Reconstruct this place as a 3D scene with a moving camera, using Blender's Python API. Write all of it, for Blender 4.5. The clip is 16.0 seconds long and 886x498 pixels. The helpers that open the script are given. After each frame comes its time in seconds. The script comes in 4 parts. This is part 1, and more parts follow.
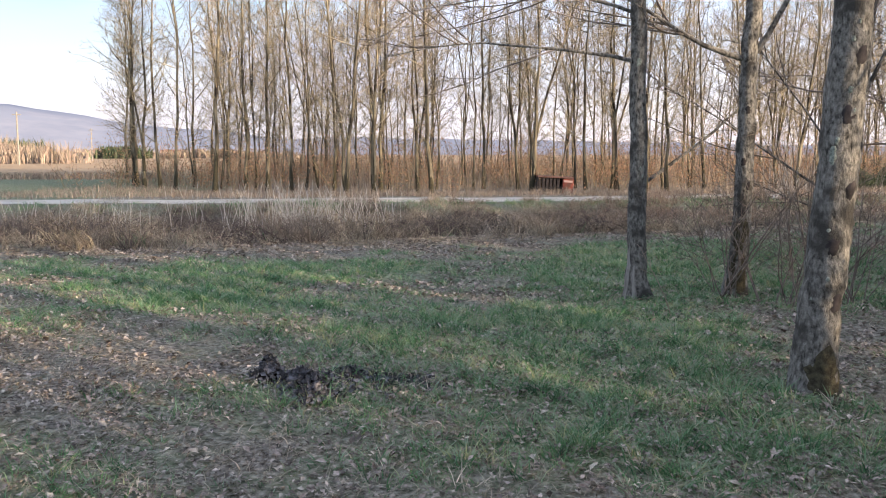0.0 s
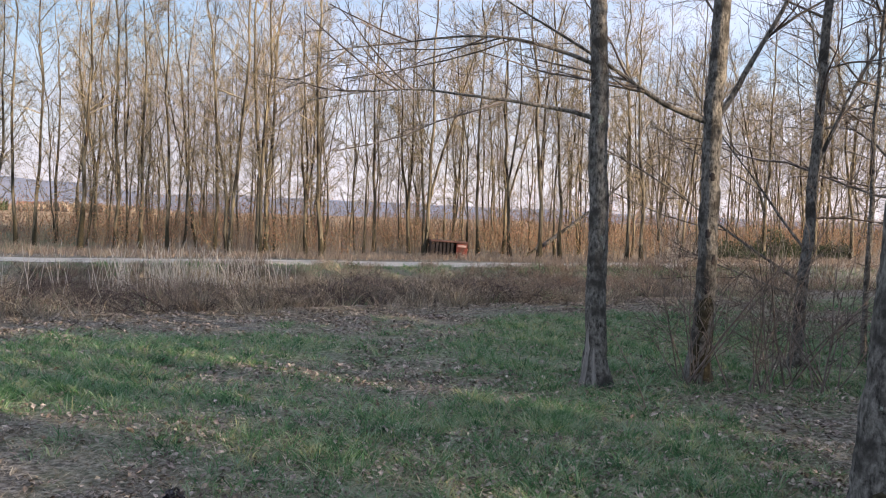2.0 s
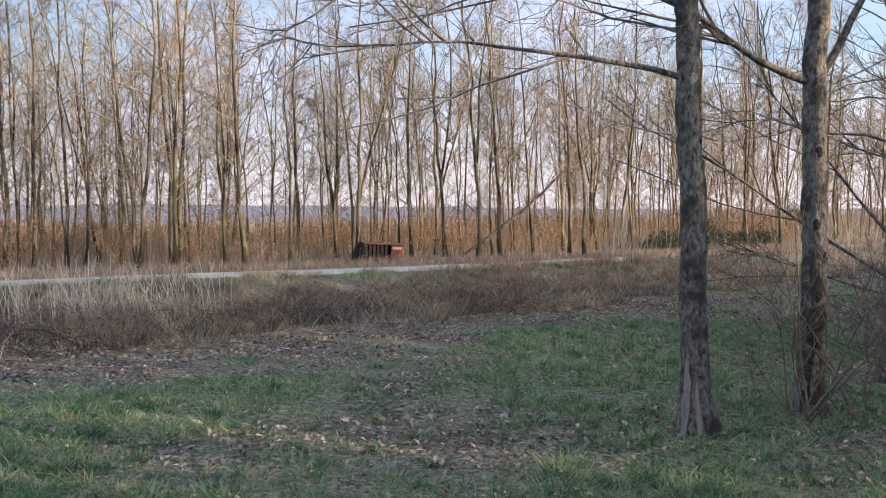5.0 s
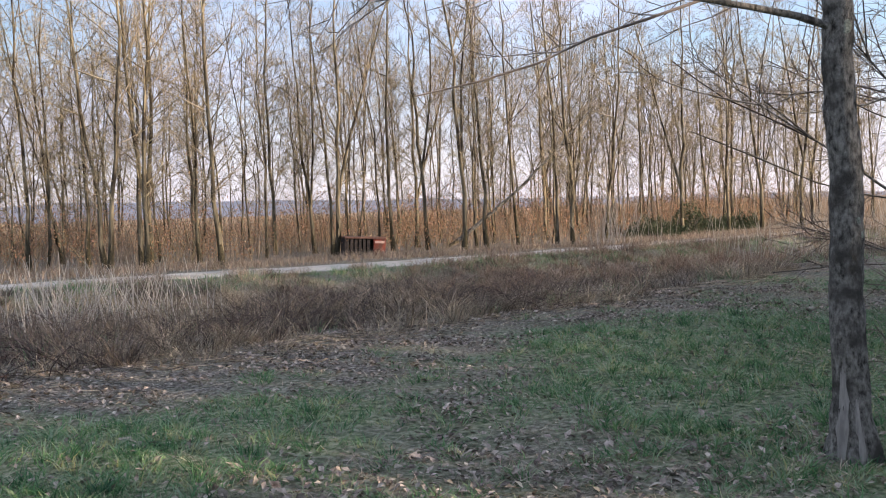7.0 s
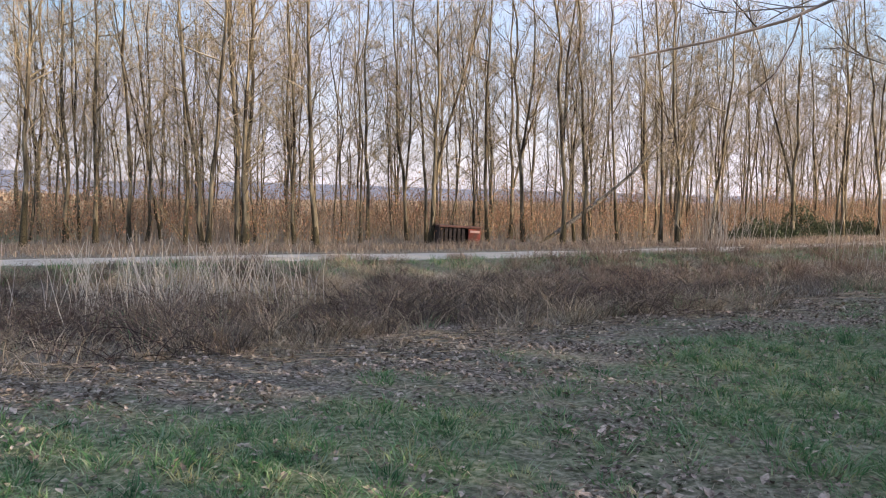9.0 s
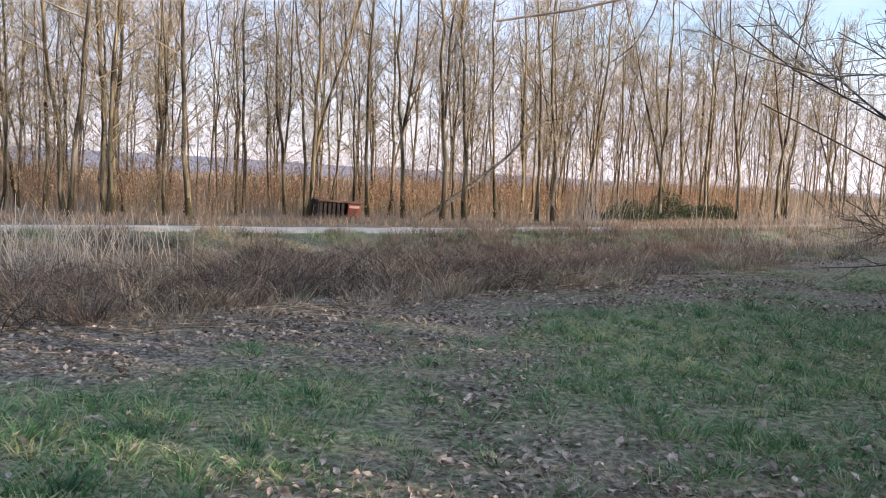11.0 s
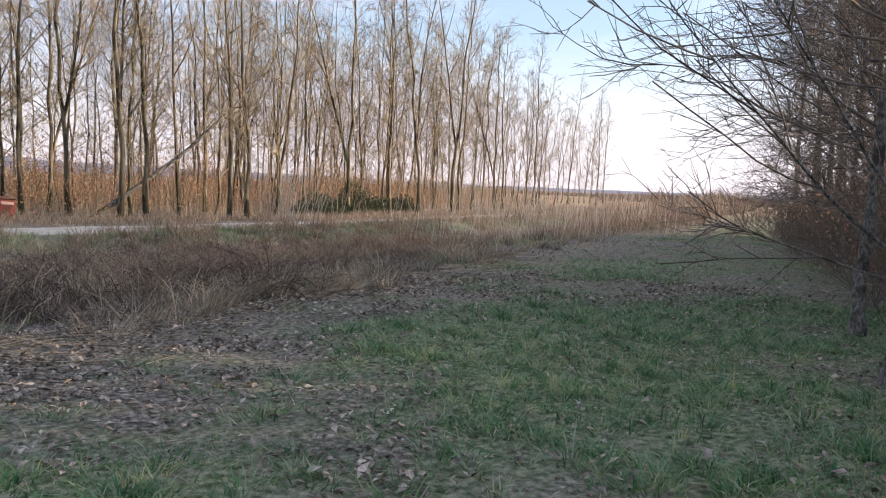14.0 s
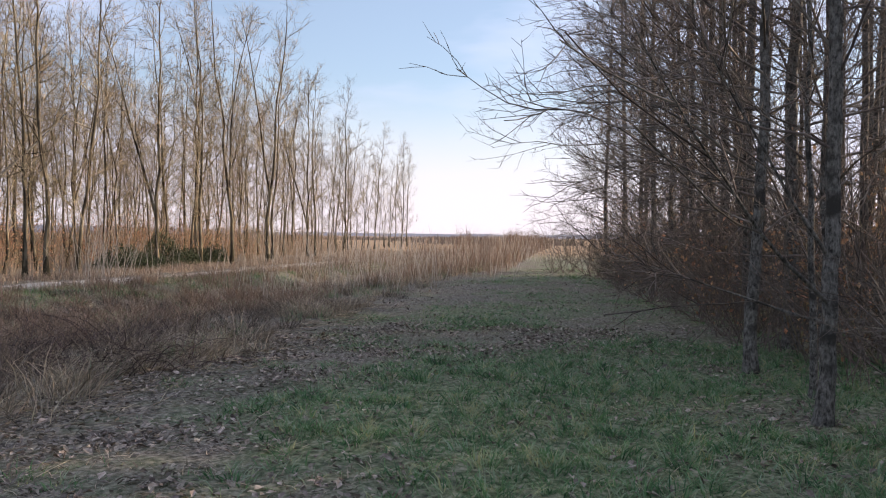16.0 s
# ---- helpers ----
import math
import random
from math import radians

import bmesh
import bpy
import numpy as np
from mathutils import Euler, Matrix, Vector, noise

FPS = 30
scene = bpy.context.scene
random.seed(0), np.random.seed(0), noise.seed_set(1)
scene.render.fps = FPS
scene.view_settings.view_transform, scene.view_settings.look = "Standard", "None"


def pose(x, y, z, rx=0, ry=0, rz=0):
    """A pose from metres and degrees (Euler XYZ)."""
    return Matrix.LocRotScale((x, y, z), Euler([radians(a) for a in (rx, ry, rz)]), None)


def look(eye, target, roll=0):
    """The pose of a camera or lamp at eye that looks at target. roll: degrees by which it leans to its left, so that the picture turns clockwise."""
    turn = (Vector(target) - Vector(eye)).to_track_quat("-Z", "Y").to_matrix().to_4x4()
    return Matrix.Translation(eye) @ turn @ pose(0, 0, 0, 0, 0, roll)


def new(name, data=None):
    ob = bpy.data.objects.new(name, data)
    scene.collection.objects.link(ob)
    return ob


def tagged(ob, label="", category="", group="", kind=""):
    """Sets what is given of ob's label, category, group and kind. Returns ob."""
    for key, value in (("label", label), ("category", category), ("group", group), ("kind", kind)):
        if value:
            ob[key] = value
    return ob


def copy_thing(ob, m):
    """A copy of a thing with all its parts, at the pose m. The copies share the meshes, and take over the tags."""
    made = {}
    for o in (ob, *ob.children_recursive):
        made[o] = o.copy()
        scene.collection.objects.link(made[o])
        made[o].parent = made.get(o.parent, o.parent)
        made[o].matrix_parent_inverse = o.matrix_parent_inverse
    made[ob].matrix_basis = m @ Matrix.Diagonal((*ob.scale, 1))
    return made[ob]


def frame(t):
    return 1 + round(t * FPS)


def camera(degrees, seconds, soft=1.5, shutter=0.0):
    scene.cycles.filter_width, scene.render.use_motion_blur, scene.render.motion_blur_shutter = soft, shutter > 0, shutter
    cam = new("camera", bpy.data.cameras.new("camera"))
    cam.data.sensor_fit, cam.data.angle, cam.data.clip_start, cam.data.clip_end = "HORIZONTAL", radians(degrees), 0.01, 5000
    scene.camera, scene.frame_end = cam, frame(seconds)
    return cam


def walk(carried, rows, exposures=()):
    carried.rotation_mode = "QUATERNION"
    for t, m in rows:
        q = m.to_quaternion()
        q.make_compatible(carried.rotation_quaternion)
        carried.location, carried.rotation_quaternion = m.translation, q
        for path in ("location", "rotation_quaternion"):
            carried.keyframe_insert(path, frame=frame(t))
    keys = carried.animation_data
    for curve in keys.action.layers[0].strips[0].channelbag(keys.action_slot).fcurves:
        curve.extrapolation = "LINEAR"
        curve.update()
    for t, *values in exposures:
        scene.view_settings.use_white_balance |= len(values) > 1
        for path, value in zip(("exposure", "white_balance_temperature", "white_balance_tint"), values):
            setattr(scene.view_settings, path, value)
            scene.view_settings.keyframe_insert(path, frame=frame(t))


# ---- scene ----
cam = camera(57.0, 16.0, soft=1.1)
PATH = [
    (0, (1.431, -0.529, 1.514), (1.122, 1.433, 1.284), -0.0),
    (0.5, (1.279, -0.209, 1.533), (1.096, 1.774, 1.345), -0.2),
    (1, (1.091, 0.062, 1.537), (1.002, 2.054, 1.389), -0.2),
    (1.5, (0.936, 0.423, 1.524), (0.901, 2.42, 1.424), 0.8),
    (2, (0.721, 0.723, 1.511), (0.711, 2.722, 1.436), 1.6),
    (2.5, (0.5, 1.007, 1.492), (0.504, 3.006, 1.424), 1.8),
    (3, (0.359, 1.409, 1.499), (0.399, 3.408, 1.426), 1.3),
    (3.5, (0.185, 1.708, 1.504), (0.293, 3.704, 1.434), 0.9),
    (4, (0.018, 2.015, 1.471), (0.18, 4.007, 1.421), 0.2),
    (4.2, (-0.029, 2.183, 1.483), (0.146, 4.174, 1.421), 0.1),
    (6.3, (-0.729, 3.578, 1.524), (-0.446, 5.557, 1.443), -1.5),
    (6.5, (-0.806, 3.688, 1.523), (-0.512, 5.665, 1.443), -1.4),
    (7, (-0.895, 4.023, 1.51), (-0.586, 5.997, 1.413), -1.9),
    (7.5, (-0.943, 4.309, 1.535), (-0.608, 6.278, 1.424), -2.3),
    (8, (-1.093, 4.513, 1.528), (-0.762, 6.482, 1.413), -1.9),
    (8.5, (-1.24, 4.641, 1.514), (-0.973, 6.62, 1.403), -1.0),
    (9, (-1.31, 4.888, 1.504), (-1.196, 6.881, 1.385), 0.5),
    (9.2, (-1.331, 4.895, 1.508), (-1.294, 6.891, 1.383), 0.9),
    (11.3, (-1.218, 4.957, 1.41), (-0.645, 6.865, 1.228), 1.8),
    (11.5, (-1.241, 4.993, 1.389), (-0.563, 6.865, 1.202), 1.9),
    (12, (-1.375, 5.249, 1.342), (-0.645, 7.101, 1.155), 3.2),
    (12.5, (-1.512, 5.633, 1.351), (-0.698, 7.451, 1.174), 3.4),
    (13, (-1.673, 5.969, 1.36), (-0.757, 7.738, 1.188), 2.5),
    (13.5, (-1.745, 6.402, 1.363), (-0.699, 8.099, 1.202), 2.1),
    (14, (-1.886, 6.758, 1.367), (-0.732, 8.384, 1.215), 2.2),
    (14.5, (-2.029, 7.059, 1.358), (-0.769, 8.604, 1.199), 2.5),
    (15, (-2.106, 7.418, 1.377), (-0.745, 8.879, 1.257), 2.3),
    (15.5, (-2.205, 7.702, 1.433), (-0.755, 9.079, 1.381), 1.3),
    (16, (-2.244, 7.947, 1.404), (-0.726, 9.248, 1.374), 0.7),
]
walk(cam, [(t, look(eye, target, roll)) for t, eye, target, roll in PATH],
     [(0, 1.4, 6350, 10), (1.5, 1.27, 6350, 11), (2.5, 0.93, 6400, 12), (3.6, 1.02, 6400, 12), (7, 1.08, 6300, 11), (7.5, 1.05, 6300, 11), (8, 1.18, 6300, 11), (9, 1.05, 6300, 12), (12, 1.28, 6350, 11), (13, 1.08, 6400, 12), (14.5, 1.05, 6450, 12), (15.5, 1.0, 6450, 13), (16, 0.78, 6450, 14)])

# ---- world and light ----
SUN_AZ, SUN_EL = 117.0, 10.5          # degrees clockwise from +y, above the horizon
world = bpy.data.worlds.new("world")
scene.world = world
world.use_nodes = True
wn, wl = world.node_tree.nodes, world.node_tree.links
wn.clear()
w_out = wn.new("ShaderNodeOutputWorld")
w_bg = wn.new("ShaderNodeBackground")
w_bg.inputs["Strength"].default_value = 0.125
w_sky = wn.new("ShaderNodeTexSky")
w_sky.sky_type = "NISHITA"
w_sky.sun_disc = False
w_sky.sun_elevation = radians(SUN_EL)
w_sky.sun_rotation = radians(SUN_AZ)
w_sky.air_density, w_sky.dust_density, w_sky.ozone_density = 1.0, 0.6, 2.0
# thin high cloud, stretched along the horizon
w_co = wn.new("ShaderNodeTexCoord")
w_map = wn.new("ShaderNodeMapping")
w_map.inputs["Scale"].default_value = (1.2, 1.2, 5.0)
w_noise = wn.new("ShaderNodeTexNoise")
w_noise.inputs["Scale"].default_value = 1.7
w_noise.inputs["Detail"].default_value = 5.0
w_noise.inputs["Roughness"].default_value = 0.55
w_ramp = wn.new("ShaderNodeValToRGB")
w_ramp.color_ramp.elements[0].position, w_ramp.color_ramp.elements[0].color = 0.38, (0.3, 0.3, 0.3, 1)
w_ramp.color_ramp.elements[1].position, w_ramp.color_ramp.elements[1].color = 0.62, (0.95, 0.95, 0.95, 1)
w_mix = wn.new("ShaderNodeMix")
w_mix.data_type = "RGBA"
w_mix.inputs["B"].default_value = (3.5, 3.85, 4.9, 1)
wl.new(w_co.outputs["Generated"], w_map.inputs["Vector"])
wl.new(w_map.outputs["Vector"], w_noise.inputs["Vector"])
wl.new(w_noise.outputs["Fac"], w_ramp.inputs["Fac"])
wl.new(w_ramp.outputs["Color"], w_mix.inputs["Factor"])
wl.new(w_sky.outputs["Color"], w_mix.inputs["A"])
# pale rosy haze low over the whole horizon
w_sep = wn.new("ShaderNodeSeparateXYZ")
w_low = wn.new("ShaderNodeMapRange")
w_low.interpolation_type = "SMOOTHSTEP"
w_low.inputs["From Min"].default_value, w_low.inputs["From Max"].default_value = 0.0, 0.2
w_low.inputs["To Min"].default_value, w_low.inputs["To Max"].default_value = 0.92, 0.0
w_haze = wn.new("ShaderNodeMix")
w_haze.data_type = "RGBA"
w_haze.inputs["B"].default_value = (4.7, 4.3, 4.6, 1)
wl.new(w_co.outputs["Generated"], w_sep.inputs["Vector"])
wl.new(w_sep.outputs["Z"], w_low.inputs["Value"])
wl.new(w_low.outputs["Result"], w_haze.inputs["Factor"])
wl.new(w_mix.outputs["Result"], w_haze.inputs["A"])
# brighter towards the sun's side, as under thin cloud
w_side = wn.new("ShaderNodeMapRange")
w_side.inputs["From Min"].default_value, w_side.inputs["From Max"].default_value = -0.65, 0.65
w_side.inputs["To Min"].default_value, w_side.inputs["To Max"].default_value = 0.76, 1.1
w_scale = wn.new("ShaderNodeVectorMath")
w_scale.operation = "SCALE"
wl.new(w_sep.outputs["X"], w_side.inputs["Value"])
wl.new(w_haze.outputs["Result"], w_scale.inputs["Vector"])
wl.new(w_side.outputs["Result"], w_scale.inputs["Scale"])
wl.new(w_scale.outputs["Vector"], w_bg.inputs["Color"])
wl.new(w_bg.outputs["Background"], w_out.inputs["Surface"])

sun = new("sun", bpy.data.lights.new("sun", "SUN"))
sun.data.energy = 5.0
sun.data.angle = radians(0.6)
sun.data.color = (1.0, 0.76, 0.52)
az, el = radians(SUN_AZ), radians(SUN_EL)
to_sun = Vector((math.sin(az) * math.cos(el), math.cos(az) * math.cos(el), math.sin(el)))
sun.matrix_world = look((0, 0, 60), Vector((0, 0, 60)) - to_sun)

# ---- materials ----


def material(name, dark, light, scale=8.0, rough=0.9, bump=0.3, stretch=(1, 1, 1), island=0.0, third=None, third_scale=1.5, spec=0.2, through_light=0.0):
    """Two colours mixed by grain noise, a third by broad stains, and colour shifts from piece to piece."""
    m = bpy.data.materials.new(name)
    m.use_nodes = True
    n, l = m.node_tree.nodes, m.node_tree.links
    b = n["Principled BSDF"]
    b.inputs["Roughness"].default_value = rough
    b.inputs["Specular IOR Level"].default_value = spec
    co = n.new("ShaderNodeTexCoord")
    mp = n.new("ShaderNodeMapping")
    mp.inputs["Scale"].default_value = stretch
    l.new(co.outputs["Object"], mp.inputs["Vector"])
    grain = n.new("ShaderNodeTexNoise")
    grain.inputs["Scale"].default_value = scale
    grain.inputs["Detail"].default_value = 6.0
    grain.inputs["Roughness"].default_value = 0.65
    l.new(mp.outputs["Vector"], grain.inputs["Vector"])
    ramp = n.new("ShaderNodeValToRGB")
    ramp.color_ramp.elements[0].position, ramp.color_ramp.elements[0].color = 0.33, (*dark, 1)
    ramp.color_ramp.elements[1].position, ramp.color_ramp.elements[1].color = 0.67, (*light, 1)
    l.new(grain.outputs["Fac"], ramp.inputs["Fac"])
    colour = ramp.outputs["Color"]
    if third:
        stain = n.new("ShaderNodeTexNoise")
        stain.inputs["Scale"].default_value = third_scale
        stain.inputs["Detail"].default_value = 4.0
        l.new(co.outputs["Object"], stain.inputs["Vector"])
        sr = n.new("ShaderNodeValToRGB")
        sr.color_ramp.elements[0].position, sr.color_ramp.elements[1].position = 0.5, 0.62
        l.new(stain.outputs["Fac"], sr.inputs["Fac"])
        mx = n.new("ShaderNodeMix")
        mx.data_type = "RGBA"
        l.new(sr.outputs["Color"], mx.inputs["Factor"])
        l.new(colour, mx.inputs["A"])
        mx.inputs["B"].default_value = (*third, 1)
        colour = mx.outputs["Result"]
    if island:
        geo = n.new("ShaderNodeNewGeometry")
        hsv = n.new("ShaderNodeHueSaturation")
        r1 = n.new("ShaderNodeMapRange")
        r1.inputs["To Min"].default_value, r1.inputs["To Max"].default_value = 1 - island, 1 + island
        l.new(geo.outputs["Random Per Island"], r1.inputs["Value"])
        l.new(r1.outputs["Result"], hsv.inputs["Value"])
        r2 = n.new("ShaderNodeMath")
        r2.operation = "MULTIPLY"
        r2.inputs[1].default_value = 7.31
        l.new(geo.outputs["Random Per Island"], r2.inputs[0])
        r3 = n.new("ShaderNodeMath")
        r3.operation = "FRACT"
        l.new(r2.outputs["Value"], r3.inputs[0])
        r4 = n.new("ShaderNodeMapRange")
        r4.inputs["To Min"].default_value, r4.inputs["To Max"].default_value = 0.48, 0.52
        l.new(r3.outputs["Value"], r4.inputs["Value"])
        l.new(r4.outputs["Result"], hsv.inputs["Hue"])
        l.new(colour, hsv.inputs["Color"])
        colour = hsv.outputs["Color"]
    l.new(colour, b.inputs["Base Color"])
    if bump:
        bp = n.new("ShaderNodeBump")
        bp.inputs["Strength"].default_value = bump
        bp.inputs["Distance"].default_value = 0.02
        l.new(grain.outputs["Fac"], bp.inputs["Height"])
        l.new(bp.outputs["Normal"], b.inputs["Normal"])
    if through_light:
        tr = n.new("ShaderNodeBsdfTranslucent")
        l.new(colour, tr.inputs["Color"])
        ms = n.new("ShaderNodeMixShader")
        ms.inputs["Fac"].default_value = through_light
        l.new(b.outputs["BSDF"], ms.inputs[1])
        l.new(tr.outputs["BSDF"], ms.inputs[2])
        l.new(ms.outputs["Shader"], n["Material Output"].inputs["Surface"])
    return m


BARK_GREY = material("bark_grey", (0.028, 0.026, 0.023), (0.31, 0.295, 0.265), 38, 0.95, 1.0, (1, 1, 0.5), 0, (0.06, 0.056, 0.05), 5.0)
BARK_POPLAR = material("bark_poplar", (0.024, 0.02, 0.016), (0.3, 0.26, 0.18), 9, 0.9, 0.7, (1, 1, 0.12), 0, (0.035, 0.028, 0.022), 0.9)
TWIG_POPLAR = material("twig_poplar", (0.085, 0.07, 0.05), (0.42, 0.355, 0.235), 1.6, 0.9, 0.0, island=0.55)
STRAW = material("straw", (0.19, 0.15, 0.115), (0.43, 0.35, 0.275), 3, 0.9, 0, island=0.45, through_light=0.2)
BRAMBLE = material("bramble", (0.03, 0.022, 0.021), (0.14, 0.1, 0.09), 5, 0.85, 0, island=0.5)
TWIG_DARK = material("twig_dark", (0.09, 0.075, 0.065), (0.27, 0.23, 0.195), 8, 0.92, 0.0, island=0.5)
LICHEN = material("lichen", (0.1, 0.12, 0.1), (0.4, 0.43, 0.37), 60, 0.95, 0.4)
DARK_FOOT = material("moss", (0.022, 0.02, 0.014), (0.1, 0.088, 0.055), 25, 0.98, 0.8)
BARE_WOOD = material("bare_wood", (0.2, 0.185, 0.17), (0.4, 0.375, 0.345), 22, 0.85, 0.4, (1, 1, 0.15))
GRASS_DRY = material("grass_dry", (0.16, 0.125, 0.085), (0.56, 0.49, 0.38), 6, 0.85, 0, island=0.5, through_light=0.2)
LEAF_DEAD = material("leaf_dead", (0.075, 0.055, 0.042), (0.5, 0.43, 0.36), 14, 0.7, 0, island=0.6)
LEAF_RUST = material("leaf_rust", (0.28, 0.165, 0.1), (0.54, 0.35, 0.22), 4, 0.8, 0, island=0.4, through_light=0.4)
WEED_BROWN = material("weed_brown", (0.03, 0.024, 0.022), (0.26, 0.215, 0.178), 2.2, 0.9, 0, island=0.55, third=(0.41, 0.345, 0.25), third_scale=0.55)
WEED_RED = material("weed_red", (0.12, 0.085, 0.068), (0.38, 0.285, 0.215), 2.5, 0.9, 0, island=0.5, through_light=0.15)
REED_PALE = material("reed_pale", (0.42, 0.39, 0.34), (0.62, 0.58, 0.52), 5, 0.8, 0, island=0.25)
GRAVEL = material("gravel", (0.42, 0.39, 0.34), (0.64, 0.61, 0.55), 35, 0.95, 0.5, third=(0.42, 0.38, 0.31), third_scale=0.7)
EVERGREEN = material("evergreen", (0.025, 0.038, 0.02), (0.095, 0.115, 0.06), 4, 0.6, 0, island=0.35)
# brown of the far hedges, paled to paint in distance haze
FAR_WOOD_HAZED = material("far_wood", (0.2, 0.16, 0.13), (0.36, 0.29, 0.23), 0.4, 1.0, 0.0, island=0.2)
# distance haze is mixed into the hills' own colour
HILL_HAZED = material("hill", (0.21, 0.23, 0.29), (0.28, 0.29, 0.34), 0.01, 1.0, 0, third=(0.24, 0.26, 0.32), third_scale=0.004)
BOX_DARK = material("box_dark", (0.02, 0.018, 0.018), (0.06, 0.05, 0.05), 12, 0.8, 0.3)
BOX_RED = material("box_red", (0.14, 0.035, 0.03), (0.25, 0.075, 0.055), 8, 0.8, 0.2, third=(0.1, 0.05, 0.04), third_scale=3)
BOX_PALE = material("box_pale", (0.38, 0.26, 0.24), (0.5, 0.36, 0.33), 9, 0.7, 0.1)
BOX_RAIL = material("box_rail", (0.08, 0.045, 0.04), (0.17, 0.1, 0.085), 10, 0.85, 0.3)
HOUSE_WHITE = material("house_white", (0.65, 0.63, 0.6), (0.8, 0.78, 0.75), 1, 0.9, 0.1)
HOUSE_ROOF = material("house_roof", (0.2, 0.09, 0.06), (0.3, 0.14, 0.09), 2, 0.9, 0.2)
WINDOW_DARK = material("window_dark", (0.03, 0.035, 0.04), (0.06, 0.065, 0.07), 1, 0.3, 0)
POLE_GREY = material("pole_grey", (0.2, 0.18, 0.15), (0.32, 0.3, 0.26), 5, 0.9, 0.1)


def grass_material():
    """Living grass: dark, fresh, frosted blue-green and yellowing tufts, mixed tuft by tuft, blade by blade."""
    m = bpy.data.materials.new("grass_green")
    m.use_nodes = True
    n, l = m.node_tree.nodes, m.node_tree.links
    b = n["Principled BSDF"]
    b.inputs["Roughness"].default_value = 0.55
    b.inputs["Specular IOR Level"].default_value = 0.3
    co = n.new("ShaderNodeTexCoord")
    flat = n.new("ShaderNodeMapping")
    flat.inputs["Scale"].default_value = (1, 1, 0.1)
    l.new(co.outputs["Object"], flat.inputs["Vector"])
    tuft = n.new("ShaderNodeTexNoise")
    tuft.inputs["Scale"].default_value, tuft.inputs["Detail"].default_value = 5.5, 3.0
    l.new(flat.outputs["Vector"], tuft.inputs["Vector"])
    geo = n.new("ShaderNodeNewGeometry")
    shift = n.new("ShaderNodeMapRange")
    shift.inputs["To Min"].default_value, shift.inputs["To Max"].default_value = -0.09, 0.09
    l.new(geo.outputs["Random Per Island"], shift.inputs["Value"])
    add = n.new("ShaderNodeMath")
    add.operation = "ADD"
    l.new(tuft.outputs["Fac"], add.inputs[0])
    l.new(shift.outputs["Result"], add.inputs[1])
    ramp = n.new("ShaderNodeValToRGB")
    stops = [(0.3, (0.035, 0.1, 0.045)), (0.41, (0.085, 0.205, 0.085)), (0.5, (0.165, 0.3, 0.125)), (0.58, (0.32, 0.41, 0.28)), (0.68, (0.42, 0.42, 0.2))]
    while len(ramp.color_ramp.elements) < len(stops):
        ramp.color_ramp.elements.new(0.5)
    for el_, (p, c) in zip(ramp.color_ramp.elements, stops):
        el_.position, el_.color = p, (*c, 1)
    l.new(add.outputs["Value"], ramp.inputs["Fac"])
    l.new(ramp.outputs["Color"], b.inputs["Base Color"])
    tr = n.new("ShaderNodeBsdfTranslucent")
    l.new(ramp.outputs["Color"], tr.inputs["Color"])
    ms = n.new("ShaderNodeMixShader")
    ms.inputs["Fac"].default_value = 0.3
    l.new(b.outputs["BSDF"], ms.inputs[1])
    l.new(tr.outputs["BSDF"], ms.inputs[2])
    l.new(ms.outputs["Shader"], n["Material Output"].inputs["Surface"])
    return m


GRASS_GREEN = grass_material()


